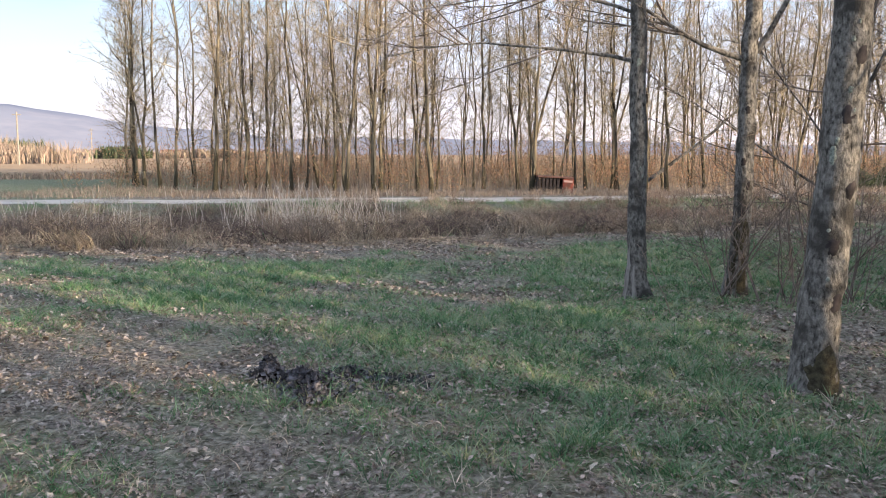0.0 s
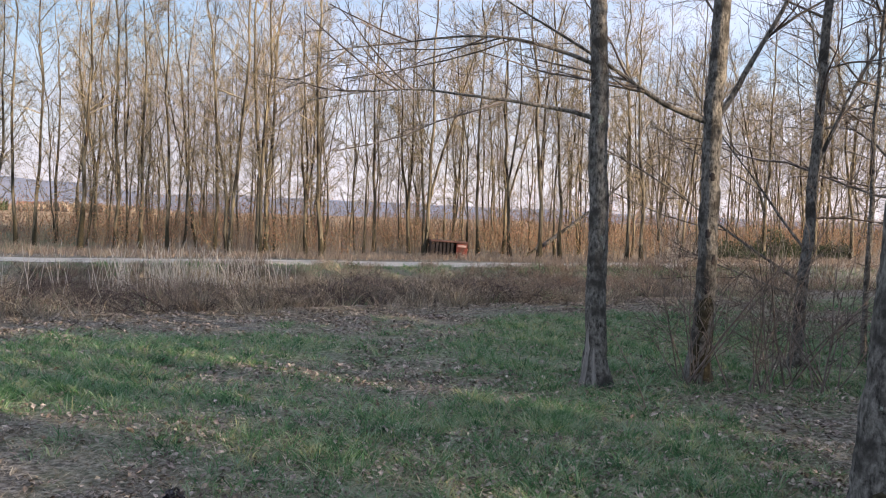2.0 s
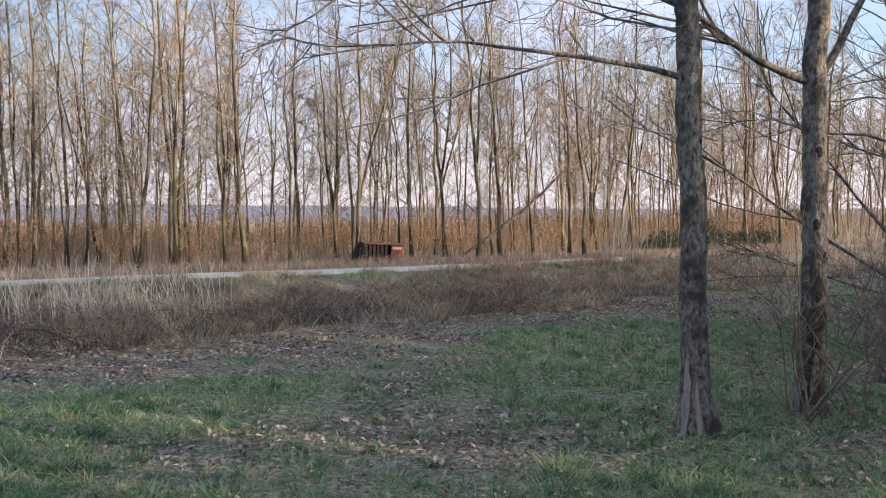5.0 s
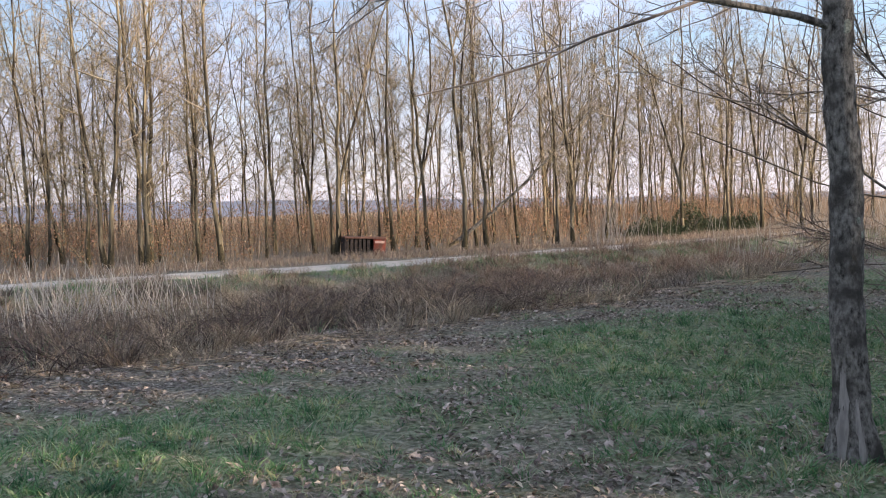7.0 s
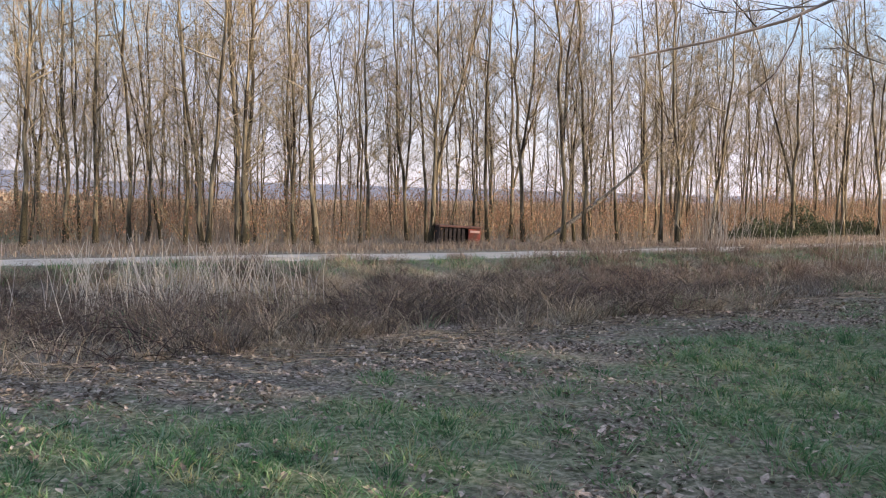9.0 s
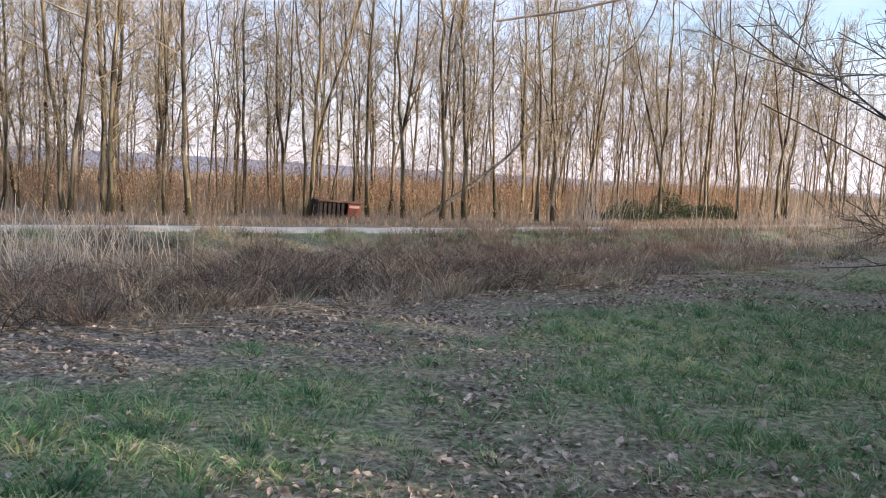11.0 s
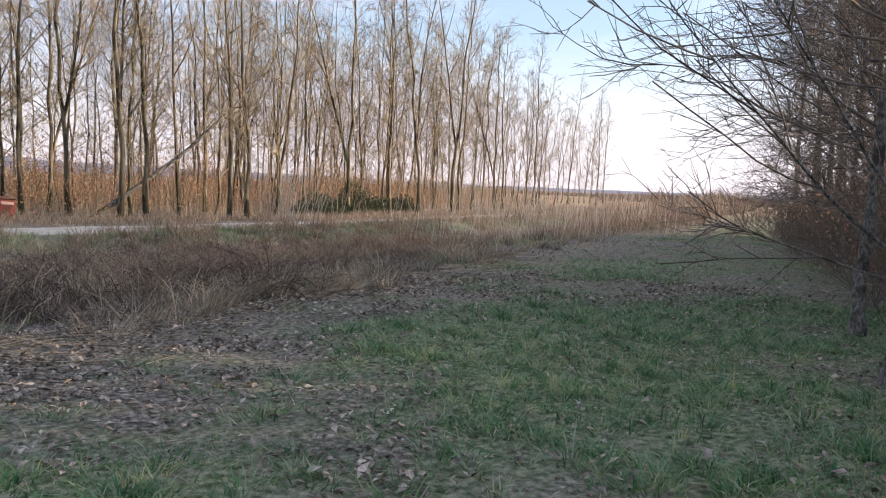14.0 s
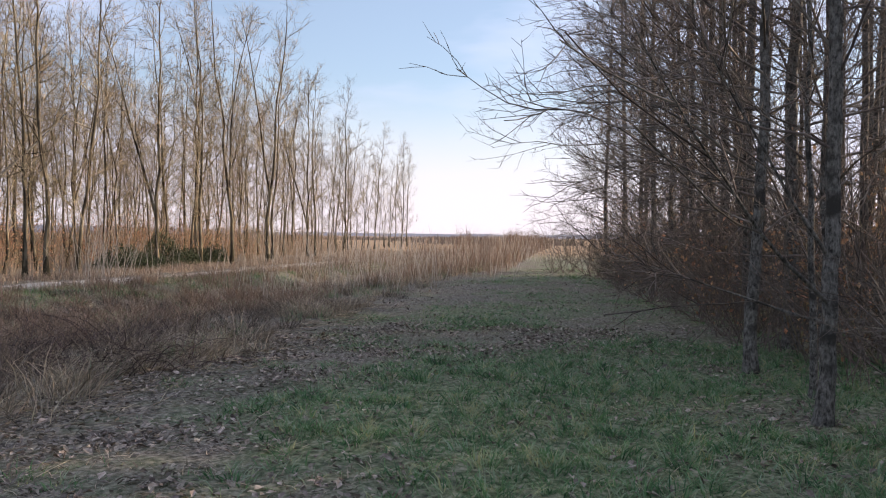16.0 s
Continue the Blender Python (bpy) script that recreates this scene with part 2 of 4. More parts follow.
def ground_material():
    """Soil, litter, turf and far dry field, mixed by the masks 'turf' and 'dry' and by noise."""
    m = bpy.data.materials.new("ground")
    m.use_nodes = True
    n, l = m.node_tree.nodes, m.node_tree.links
    b = n["Principled BSDF"]
    b.inputs["Roughness"].default_value = 0.97
    b.inputs["Specular IOR Level"].default_value = 0.1
    co = n.new("ShaderNodeTexCoord")

    def noise_at(scale, detail=6, rough=0.65):
        t = n.new("ShaderNodeTexNoise")
        t.inputs["Scale"].default_value, t.inputs["Detail"].default_value, t.inputs["Roughness"].default_value = scale, detail, rough
        l.new(co.outputs["Object"], t.inputs["Vector"])
        return t.outputs["Fac"]

    def ramp_of(fac, stops):
        r = n.new("ShaderNodeValToRGB")
        while len(r.color_ramp.elements) < len(stops):
            r.color_ramp.elements.new(0.5)
        for e, (p, c) in zip(r.color_ramp.elements, stops):
            e.position, e.color = p, (*c, 1)
        l.new(fac, r.inputs["Fac"])
        return r.outputs["Color"]

    def mixed(fac, a, c):
        x = n.new("ShaderNodeMix")
        x.data_type = "RGBA"
        l.new(fac, x.inputs["Factor"])
        l.new(a, x.inputs["A"])
        l.new(c, x.inputs["B"])
        return x.outputs["Result"]

    def attribute(name):
        a = n.new("ShaderNodeAttribute")
        a.attribute_name = name
        return a.outputs["Fac"]

    fine = noise_at(22)
    litter = ramp_of(fine, [(0.34, (0.04, 0.034, 0.029)), (0.47, (0.16, 0.138, 0.114)), (0.56, (0.31, 0.275, 0.23)), (0.7, (0.56, 0.5, 0.43))])
    turf = ramp_of(noise_at(16), [(0.34, (0.035, 0.055, 0.028)), (0.48, (0.14, 0.18, 0.095)), (0.58, (0.28, 0.3, 0.19)), (0.7, (0.46, 0.44, 0.33))])
    dry = ramp_of(noise_at(0.35), [(0.35, (0.34, 0.23, 0.14)), (0.65, (0.5, 0.36, 0.22))])
    add = n.new("ShaderNodeMath")
    add.operation = "ADD"
    l.new(attribute("turf"), add.inputs[0])
    broken = n.new("ShaderNodeMapRange")
    broken.inputs["From Min"].default_value, broken.inputs["From Max"].default_value = 0.3, 0.7
    broken.inputs["To Min"].default_value, broken.inputs["To Max"].default_value = -0.45, 0.45
    l.new(noise_at(2.6), broken.inputs["Value"])
    l.new(broken.outputs["Result"], add.inputs[1])
    add.use_clamp = True
    col = mixed(attribute("dry"), mixed(add.outputs["Value"], litter, turf), dry)
    l.new(col, b.inputs["Base Color"])
    bp = n.new("ShaderNodeBump")
    bp.inputs["Strength"].default_value, bp.inputs["Distance"].default_value = 0.8, 0.03
    l.new(fine, bp.inputs["Height"])
    l.new(bp.outputs["Normal"], b.inputs["Normal"])
    return m


GROUND = ground_material()

# ---- mesh helpers ----


def quick_mesh(name, verts, faces, mats, smooth=False):
    """A mesh from arrays; faces all have the same number of corners."""
    verts, faces = np.asarray(verts, dtype=np.float32), np.asarray(faces, dtype=np.int32)
    me = bpy.data.meshes.new(name)
    k = faces.shape[1]
    me.vertices.add(len(verts))
    me.vertices.foreach_set("co", verts.ravel())
    me.loops.add(faces.size)
    me.loops.foreach_set("vertex_index", faces.ravel())
    me.polygons.add(len(faces))
    me.polygons.foreach_set("loop_start", np.arange(0, faces.size, k, dtype=np.int32))
    me.polygons.foreach_set("loop_total", np.full(len(faces), k, dtype=np.int32))
    me.polygons.foreach_set("use_smooth", np.full(len(faces), smooth))
    for mm in mats:
        me.materials.append(mm)
    me.update(calc_edges=True)
    return me


def part(name, data, parent=None, label=""):
    ob = new(name, data)
    ob.parent = parent
    return tagged(ob, label)


def bm_part(name, bm, mat, parent=None, label=""):
    me = bpy.data.meshes.new(name)
    bm.to_mesh(me)
    bm.free()
    me.materials.append(mat)
    return part(name, me, parent, label)


class Tubes:
    """Collects tapered tubes along paths into one mesh."""

    def __init__(self):
        self.v, self.f, self.count = [], [], 0

    def add(self, pts, radii, sides):
        pts = np.asarray(pts, dtype=float)
        n = len(pts)
        tang = np.gradient(pts, axis=0)
        tang /= np.linalg.norm(tang, axis=1)[:, None] + 1e-9
        ref = np.array((0.31, 0.95, 0.05)) if abs(tang[0, 2]) > 0.6 else np.array((0.05, 0.1, 1.0))
        u = np.cross(tang, ref)
        u /= np.linalg.norm(u, axis=1)[:, None] + 1e-9
        w = np.cross(tang, u)
        a = np.arange(sides) * 2 * math.pi / sides
        r = np.asarray(radii)
        if r.ndim == 1:
            r = np.repeat(r[:, None], sides, axis=1)
        ring = pts[:, None, :] + r[:, :, None] * (np.cos(a)[None, :, None] * u[:, None, :] + np.sin(a)[None, :, None] * w[:, None, :])
        self.v.append(ring.reshape(-1, 3))
        i = np.arange(n - 1)[:, None] * sides
        j = np.arange(sides)[None, :]
        k = (j + 1) % sides
        q = np.stack([i + j, i + k, i + sides + k, i + sides + j], axis=2).reshape(-1, 4)
        self.f.append(q + self.count)
        self.count += n * sides

    def mesh(self, name, mats, smooth=True):
        return quick_mesh(name, np.concatenate(self.v), np.concatenate(self.f), mats, smooth)


def cards(centres, sizes, rng, flat=0.0):
    """Small bent leaves: two triangles each, folded along the rib. flat: how far they lie down."""
    n = len(centres)
    a = rng.uniform(0, 2 * math.pi, n)
    tilt = rng.uniform(-1, 1, n) * (1 - flat) * 1.4 + rng.normal(0, 0.25, n)
    d = np.stack([np.cos(a) * np.cos(tilt), np.sin(a) * np.cos(tilt), np.sin(tilt)], 1)
    up = rng.normal(0, 1, (n, 3)) * (1 - flat) + np.array((0, 0, 1.0)) * (0.3 + flat * 2)
    s = np.cross(d, up)
    s /= np.linalg.norm(s, axis=1)[:, None] + 1e-9
    nrm = np.cross(s, d)
    z = sizes[:, None]
    p0, p2 = centres - d * z * 0.6, centres + d * z * 0.6
    p1 = centres + s * z * 0.36 + nrm * z * 0.15
    p3 = centres - s * z * 0.36 + nrm * z * 0.15
    v = np.stack([p0, p1, p2, p3], 1).reshape(-1, 3)
    b = np.arange(n)[:, None] * 4
    f = np.concatenate([b + np.array([[0, 1, 2]]), b + np.array([[0, 2, 3]])], 1).reshape(-1, 3)
    return v, f


def blades(base, heights, widths, lean, rng, turn=None):
    """Grass blades: five corners, three triangles each, bending over towards the tip. turn: the ways they lean."""
    n = len(base)
    a = rng.uniform(0, 2 * math.pi, n) if turn is None else turn
    d = np.stack([np.cos(a), np.sin(a), np.zeros(n)], 1)
    b = rng.uniform(0, 2 * math.pi, n)
    s = np.stack([np.cos(b), np.sin(b), np.zeros(n)], 1) * widths[:, None] * 0.5
    h = heights[:, None] * np.array((0, 0, 1.0))
    k = (lean * heights)[:, None] * d
    mid = base + h * 0.55 + k * 0.3
    tip = base + h + k
    v = np.stack([base - s, base + s, mid + s * 0.75, mid - s * 0.75, tip], 1).reshape(-1, 3)
    o = np.arange(n)[:, None] * 5
    f = np.concatenate([o + np.array([[0, 1, 2]]), o + np.array([[0, 2, 3]]), o + np.array([[3, 2, 4]])], 1).reshape(-1, 3)
    return v, f


def hash2(ix, iy, seed):
    h = np.sin(ix * 127.1 + iy * 311.7 + seed * 74.7) * 43758.5453
    return h - np.floor(h)


def field(x, y, size, seed=0):
    """Smooth value noise from 0 to 1, with features of about that size."""
    x, y = np.asarray(x, float) / size, np.asarray(y, float) / size
    total, amp, norm = 0.0, 1.0, 0.0
    for o in range(3):
        ix, iy = np.floor(x), np.floor(y)
        fx, fy = x - ix, y - iy
        fx, fy = fx * fx * (3 - 2 * fx), fy * fy * (3 - 2 * fy)
        v = (hash2(ix, iy, seed + o) * (1 - fx) + hash2(ix + 1, iy, seed + o) * fx) * (1 - fy) + (hash2(ix, iy + 1, seed + o) * (1 - fx) + hash2(ix + 1, iy + 1, seed + o) * fx) * fy
        total, norm = total + amp * v, norm + amp
        x, y, amp = x * 2.1 + 5.3, y * 2.1 + 1.7, amp * 0.5
    return total / norm


# ---- plan ----
ROAD_X = [-120, -60, -40, -14.5, -10, -5.3, -1, 3, 7, 12, 21, 28.5, 45, 80, 140]
ROAD_Y = [14, 16, 17.2, 20.6, 21.4, 22.8, 24.0, 25.3, 27.0, 29.3, 34.2, 37.8, 47, 68, 105]
FOOT_X = [-120, -60, -7.6, -5, -2.8, -1.3, 0.5, 2.9, 6.5, 13, 26, 60, 140]
FOOT_Y = [4, 7, 11.4, 12.1, 13.0, 13.8, 14.7, 16.1, 18.2, 22.0, 29.5, 51, 100]
ROAD_WIDE = 2.0


def road_near(x):
    return np.interp(x, ROAD_X, ROAD_Y)


def foot(x):
    return np.interp(x, FOOT_X, FOOT_Y)


def across(x, y):
    """0 at the foot of the weeds, 1 at the road's near edge."""
    return (np.asarray(y) - foot(x)) / (road_near(x) - foot(x))


def height(x, y):
    x, y = np.asarray(x, float), np.asarray(y, float)
    u = across(x, y)
    ditch = np.interp(u, [0, 0.25, 0.55, 0.75, 0.93, 1.0, 1.35, 1.6], [0, -0.16, -0.42, -0.34, 0.04, 0.1, 0.1, 0.0])
    rough = (field(x, y, 0.9, 3) - 0.5) * 0.09 + (field(x, y, 3.1, 5) - 0.5) * 0.12
    near = np.exp(-((np.hypot(x, y - 15) / 45) ** 2))
    on_road = np.clip(1 - np.abs(u - 1.12) * 4, 0, 1)
    return ditch * np.clip(1.6 - np.hypot(x, y) / 120, 0, 1) + rough * near * (1 - 0.8 * on_road)


def turf_mask(x, y):
    """Where the sward is green: 0 to 1."""
    d = foot(x) - y                              # metres in front of the weeds
    base = field(x, y, 2.4, 11)
    t = (base - 0.45) * 1.6 + 0.55 + (field(x, y, 0.7, 13) - 0.5) * 0.9
    t = t - np.clip(1.2 - d / 2.2, 0, 1) * 0.5                       # bare strip along the weeds
    t = t + 0.5 * np.exp(-(((x - 4.2) / 2.6) ** 2 + ((y - 12.0) / 2.2) ** 2))
    t = t + 0.45 * np.exp(-(((x + 1.6) / 2.6) ** 2 + ((y - 10.2) / 0.9) ** 2))
    t = t + 0.3 * np.exp(-(((x - 1.5) / 2.0) ** 2 + ((y - 6.3) / 1.2) ** 2))
    t = t + 0.5 * np.exp(-(((x - 2.1) / 1.0) ** 2 + ((y - 4.4) / 0.8) ** 2))
    t = t - 0.55 * np.exp(-(((x + 1.8) / 1.3) ** 2 + ((y - 4.2) / 2.6) ** 2))   # worn track
    t = t - 0.5 * np.exp(-(((x - 3.6) / 1.3) ** 2 + ((y - 6.0) / 1.8) ** 2))
    t = np.where(d < 0, 0.12, t)
    u = across(x, y)
    t = np.where((u > 0.85) & (u < 1.0), 0.45, t)
    t = np.where((u > 1.25) & (x < -14), 0.8, t)
    return np.clip(t, 0.06, 0.95)


WOOD_X = [-16.5, -12.5, -9.5, -6.6, -3.6, 0, 4.2, 8, 10.5, 15, 20, 25, 32, 39, 64, 85]
WOOD_Y = [33, 30.5, 30.3, 28.4, 29.6, 31.8, 31.8, 32.6, 34.8, 38, 40.3, 43.2, 48, 53, 71, 86]


def wood_front(x):
    return np.interp(x, WOOD_X, WOOD_Y)


# ---- ground ----


def ground_sheet():
    mid_x, mid_y = np.arange(-22, 46, 0.4), np.arange(-6, 48, 0.35)
    out = np.geomspace(0.6, 3600, 34)
    xs = np.concatenate([(-22 - out)[::-1], mid_x, 46 + out])
    ys = np.concatenate([(-6 - out)[::-1], mid_y, 48 + out])
    gx, gy = np.meshgrid(xs, ys, indexing="ij")
    gz = height(gx, gy)
    v = np.stack([gx, gy, gz], 2).reshape(-1, 3)
    i = np.arange(len(xs) - 1)[:, None] * len(ys)
    j = np.arange(len(ys) - 1)[None, :]
    a = i + j
    f = np.stack([a, a + len(ys), a + len(ys) + 1, a + 1], 2).reshape(-1, 4)
    me = quick_mesh("ground", v, f, [GROUND], True)
    turf = turf_mask(gx, gy).ravel()
    far = np.hypot(gx, gy)
    dry = np.clip((far - 55) / 25, 0, 1) * np.where(gx < -14, np.clip((gy - 48) / 14, 0, 1), 1)
    for nm, val in (("turf", turf), ("dry", dry.ravel())):
        at = me.attributes.new(nm, "FLOAT", "POINT")
        at.data.foreach_set("value", val.astype(np.float32))
    return tagged(new("ground", me), "rough winter meadow of patchy grass and leaf litter with a shallow ditch", "ground", kind="structure")


ground_sheet()


def gravel_road():
    xs = np.concatenate([np.arange(-120, -30, 3), np.arange(-30, 50, 0.4), np.arange(50, 140, 3)])
    ts = np.linspace(0, 1, 9)
    crown = np.array([-0.05, 0.018, 0.03, 0.03, 0.036, 0.03, 0.03, 0.018, -0.05])
    v = []
    for k, t in enumerate(ts):
        edge = (field(xs, xs * 0 + k * 7, 1.1, 30 + k) - 0.5) * (0.5 if k in (0, 8) else 0.25)
        y = road_near(xs) + 0.1 + t * ROAD_WIDE + edge
        v.append(np.stack([xs, y, height(xs, y) + crown[k] + 0.01], 1))
    v = np.stack(v, 1).reshape(-1, 3)
    i = np.arange(len(xs) - 1)[:, None] * 9
    j = np.arange(8)[None, :]
    f = np.stack([i + j, i + j + 9, i + j + 10, i + j + 1], 2).reshape(-1, 4)
    tagged(new("road", quick_mesh("road", v, f, [GRAVEL], True)), "narrow pale gravel farm track along the wood", "road", kind="structure")


gravel_road()

# ---- trees ----


def unit(v):
    return v / (np.linalg.norm(v) + 1e-9)


def bough(rng, start, way, length, n, rise, wob):
    """A path that bends towards rise (a vector) and wobbles."""
    pts, d = [np.array(start, float)], unit(np.array(way, float))
    for _ in range(n):
        d = unit(d + np.array(rise) / n + rng.normal(0, wob, 3))
        pts.append(pts[-1] + d * length / n)
    return np.array(pts)


def side_way(rng, along, angle):
    """A direction at that angle (radians) from along, to any side."""
    r = unit(np.cross(along, rng.normal(0, 1, 3)))
    return unit(along * math.cos(angle) + r * math.sin(angle))


def at_path(pts, t):
    k = min(int(t * (len(pts) - 1)), len(pts) - 2)
    f = t * (len(pts) - 1) - k
    return pts[k] * (1 - f) + pts[k + 1] * f, unit(pts[k + 1] - pts[k])


def poplar(seed, tall=13.5, r0=0.11, fork=None, n_br=26, twig=6, fine=2, leaves=40, clear=0.13):
    """Slim plantation tree: tall trunk, steep ascending branches, fine upright twigs, a few withered leaves."""
    rng = np.random.default_rng(seed)
    trunk, crown = Tubes(), Tubes()
    lean = rng.normal(0, 0.025, 2)
    n = 13
    zs = np.linspace(-0.15, tall, n)
    wx, wy = np.cumsum(rng.normal(0, 0.075, n)), np.cumsum(rng.normal(0, 0.075, n))
    main = np.stack([lean[0] * zs + wx - wx[0], lean[1] * zs + wy - wy[0], zs], 1)
    rr = r0 * (1 - zs.clip(0) / tall) ** 1.0 + 0.01
    rr[0] *= 1.45
    leaders = [main]
    if fork:
        k = int(fork * n)
        leaders.append(bough(rng, main[k], (rng.normal(0, 0.22), rng.normal(0, 0.22), 1.3), tall * (1 - fork) * 0.92, 8, (0, 0, 0.5), 0.05))
    rr = rr * 0.86
    trunk.add(main, rr, 7)
    if fork:
        trunk.add(leaders[1], np.linspace(rr[int(fork * n)] * 0.8, 0.014, 9), 6)
    tips = []
    for li, L in enumerate(leaders):
        for i in range(n_br if not fork else int(n_br * 0.62)):
            t = clear + (0.98 - clear) * ((i + rng.uniform(0, 1)) / n_br if not fork else rng.uniform(0, 1)) if li == 0 else rng.uniform(0.12, 0.98)
            p, d = at_path(L, t)
            ln = (0.6 + (1 - t) * 2.5) * min(1.0, 0.25 + t * 2.2) * rng.uniform(0.5, 1.3)
            w = side_way(rng, np.array((0, 0, 1.0)), rng.uniform(0.5, 1.25))
            br = bough(rng, p, w, ln, 4, (0, 0, 0.4), 0.14)
            r1 = 0.007 + 0.0065 * ln
            crown.add(br, np.linspace(r1, 0.006, 5), 4)
            for _ in range(twig):
                q, dd = at_path(br, rng.uniform(0.2, 1.0))
                tw = bough(rng, q, side_way(rng, dd, rng.uniform(0.4, 1.15)), rng.uniform(0.3, 0.9), 2, (0, 0, 0.2), 0.15)
                crown.add(tw, (0.0065, 0.005, 0.0035), 3)
                tips.append(tw[-1])
                for _ in range(fine):
                    q2, d2 = at_path(tw, rng.uniform(0.2, 1.0))
                    tt = bough(rng, q2, side_way(rng, d2, rng.uniform(0.4, 0.9)), rng.uniform(0.15, 0.45), 1, (0, 0, 0.2), 0.1)
                    crown.add(tt, (0.0055, 0.0035), 3)
    tree = new("poplar_tree")
    # darker tube around the lowest part of the trunk, ragged at its top
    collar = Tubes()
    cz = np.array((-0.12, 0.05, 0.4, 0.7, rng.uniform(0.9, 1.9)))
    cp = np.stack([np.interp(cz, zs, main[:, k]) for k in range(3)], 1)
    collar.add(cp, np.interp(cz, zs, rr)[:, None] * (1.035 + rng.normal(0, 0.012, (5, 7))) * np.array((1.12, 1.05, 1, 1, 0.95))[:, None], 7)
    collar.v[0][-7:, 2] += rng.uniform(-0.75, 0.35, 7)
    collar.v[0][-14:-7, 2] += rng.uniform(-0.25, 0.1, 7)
    part("moss", collar.mesh("moss", [DARK_FOOT]), tree, "foot darker than the trunk above")
    part("trunk", trunk.mesh("trunk", [BARK_POPLAR]), tree)
    part("crown", crown.mesh("crown", [TWIG_POPLAR]), tree, "bare fine upright twigs")
    if leaves:
        tips = np.array(tips)
        c = tips[rng.integers(0, len(tips), leaves)] + rng.normal(0, 0.12, (leaves, 3))
        v, f = cards(c, rng.uniform(0.03, 0.06, leaves), rng)
        part("foliage", quick_mesh("foliage", v, f, [LEAF_DEAD]), tree, "withered brown leaves")
    return tree


def spreading(seed, tall=11.0, r0=0.14, limbs=(), n_br=22, low=1.6, reach=3.2, twig=8, fine=3, lean=(0, 0), side=None, name="tree", sides=16, flare=1.5):
    """Edge tree with grey bark, level to rising limbs and dense drooping twigs. limbs: (height, way, length, radius, sag) of known boughs."""
    rng = np.random.default_rng(seed)
    trunk, crown = Tubes(), Tubes()
    near = sides >= 12
    n = 90 if near else 22
    zs = np.concatenate([[-0.15, 0.0, 0.12, 0.3, 0.6], np.linspace(1.0, tall, n - 5)]) if not near else np.concatenate([np.linspace(-0.15, 3.6, 70), np.linspace(3.8, tall, 20)])
    step = 0.004 if near else 0.018
    wx, wy = np.cumsum(rng.normal(0, step, n)), np.cumsum(rng.normal(0, step, n))
    main = np.stack([lean[0] * zs + wx - wx[2], lean[1] * zs + wy - wy[2], zs], 1)
    r = r0 * (1 - zs.clip(0) / tall) ** 0.75 + 0.015
    r *= 1 + (flare - 1) * np.exp(-zs.clip(0) / 0.16)
    knob = 1 + rng.normal(0, 0.03, (n, sides)) + rng.normal(0, 0.02, (1, sides))
    trunk.add(main, r[:, None] * knob, sides)
    tree = new(name)
    tips = []

    def dress(br, count, size):
        for _ in range(count):
            q, dd = at_path(br, rng.uniform(0.12, 1.0))
            tw = bough(rng, q, side_way(rng, dd, rng.uniform(0.4, 1.1)), size * rng.uniform(0.4, 1.1), 3, (0, 0, 0.1), 0.16)
            crown.add(tw, (0.0048, 0.004, 0.003, 0.002), 3)
            tips.append(tw[-1])
            for _ in range(fine):
                q2, d2 = at_path(tw, rng.uniform(0.15, 1.0))
                tt = bough(rng, q2, side_way(rng, d2, rng.uniform(0.4, 1.0)), size * rng.uniform(0.15, 0.45), 2, (0, 0, 0.1), 0.15)
                crown.add(tt, (0.0032, 0.0026, 0.0018), 3)

    for z, way, ln, rad, sag in limbs:
        p = main[np.argmin(np.abs(zs - z))].copy()
        p[2] = z
        p[:2] = np.array(lean) * z + (p[:2] - np.array(lean) * p[2])
        lb = Tubes()
        br = bough(rng, p, way, ln, 10, (0, 0, sag), 0.045)
        lb.add(br, rad * np.linspace(1, 0.42, 11) ** 2, 7)
        part("limb", lb.mesh("limb", [BARK_GREY]), tree)
        for k in range(5):
            q, dd = at_path(br, 0.32 if k == 0 else rng.uniform(0.25, 0.9))
            b2 = bough(rng, q, unit(dd + np.array((0, 0, -0.45))) if k == 0 else side_way(rng, dd, rng.uniform(0.35, 0.8)), ln * (0.62 if k == 0 else rng.uniform(0.2, 0.45)), 5, (0, 0, 0.1), 0.07)
            crown.add(b2, np.linspace(rad * 0.4, 0.005, 6), 5)
            dress(b2, 5, 0.5)
        dress(br, 14, 0.5)
    for i in range(n_br):
        z = low + (tall * 0.97 - low) * (i + rng.uniform(0, 1)) / n_br
        p, d = at_path(main, np.interp(z, zs, np.linspace(0, 1, n)))
        a = rng.uniform(0, 2 * math.pi)
        if side is not None and rng.uniform() < 0.65:
            a = side + rng.normal(0, 0.6)
        el_ = rng.uniform(0.1, 0.9)
        ln = reach * (0.45 + 0.6 * math.sin(math.pi * min(1.0, 0.12 + z / tall))) * rng.uniform(0.55, 1.2)
        br = bough(rng, p, (math.cos(a) * math.cos(el_), math.sin(a) * math.cos(el_), math.sin(el_)), ln, 7, (0, 0, rng.uniform(-0.35, 0.5)), 0.17)
        crown.add(br, np.linspace(0.006 + 0.0042 * ln, 0.003, 8), 5)
        for _ in range(3):
            q, dd = at_path(br, rng.uniform(0.2, 0.9))
            b2 = bough(rng, q, side_way(rng, dd, rng.uniform(0.4, 0.9)), ln * rng.uniform(0.25, 0.5), 4, (0, 0, 0.1), 0.12)
            crown.add(b2, np.linspace(0.008, 0.0035, 5), 4)
            dress(b2, max(2, twig // 2), 0.55)
        dress(br, twig, 0.6)
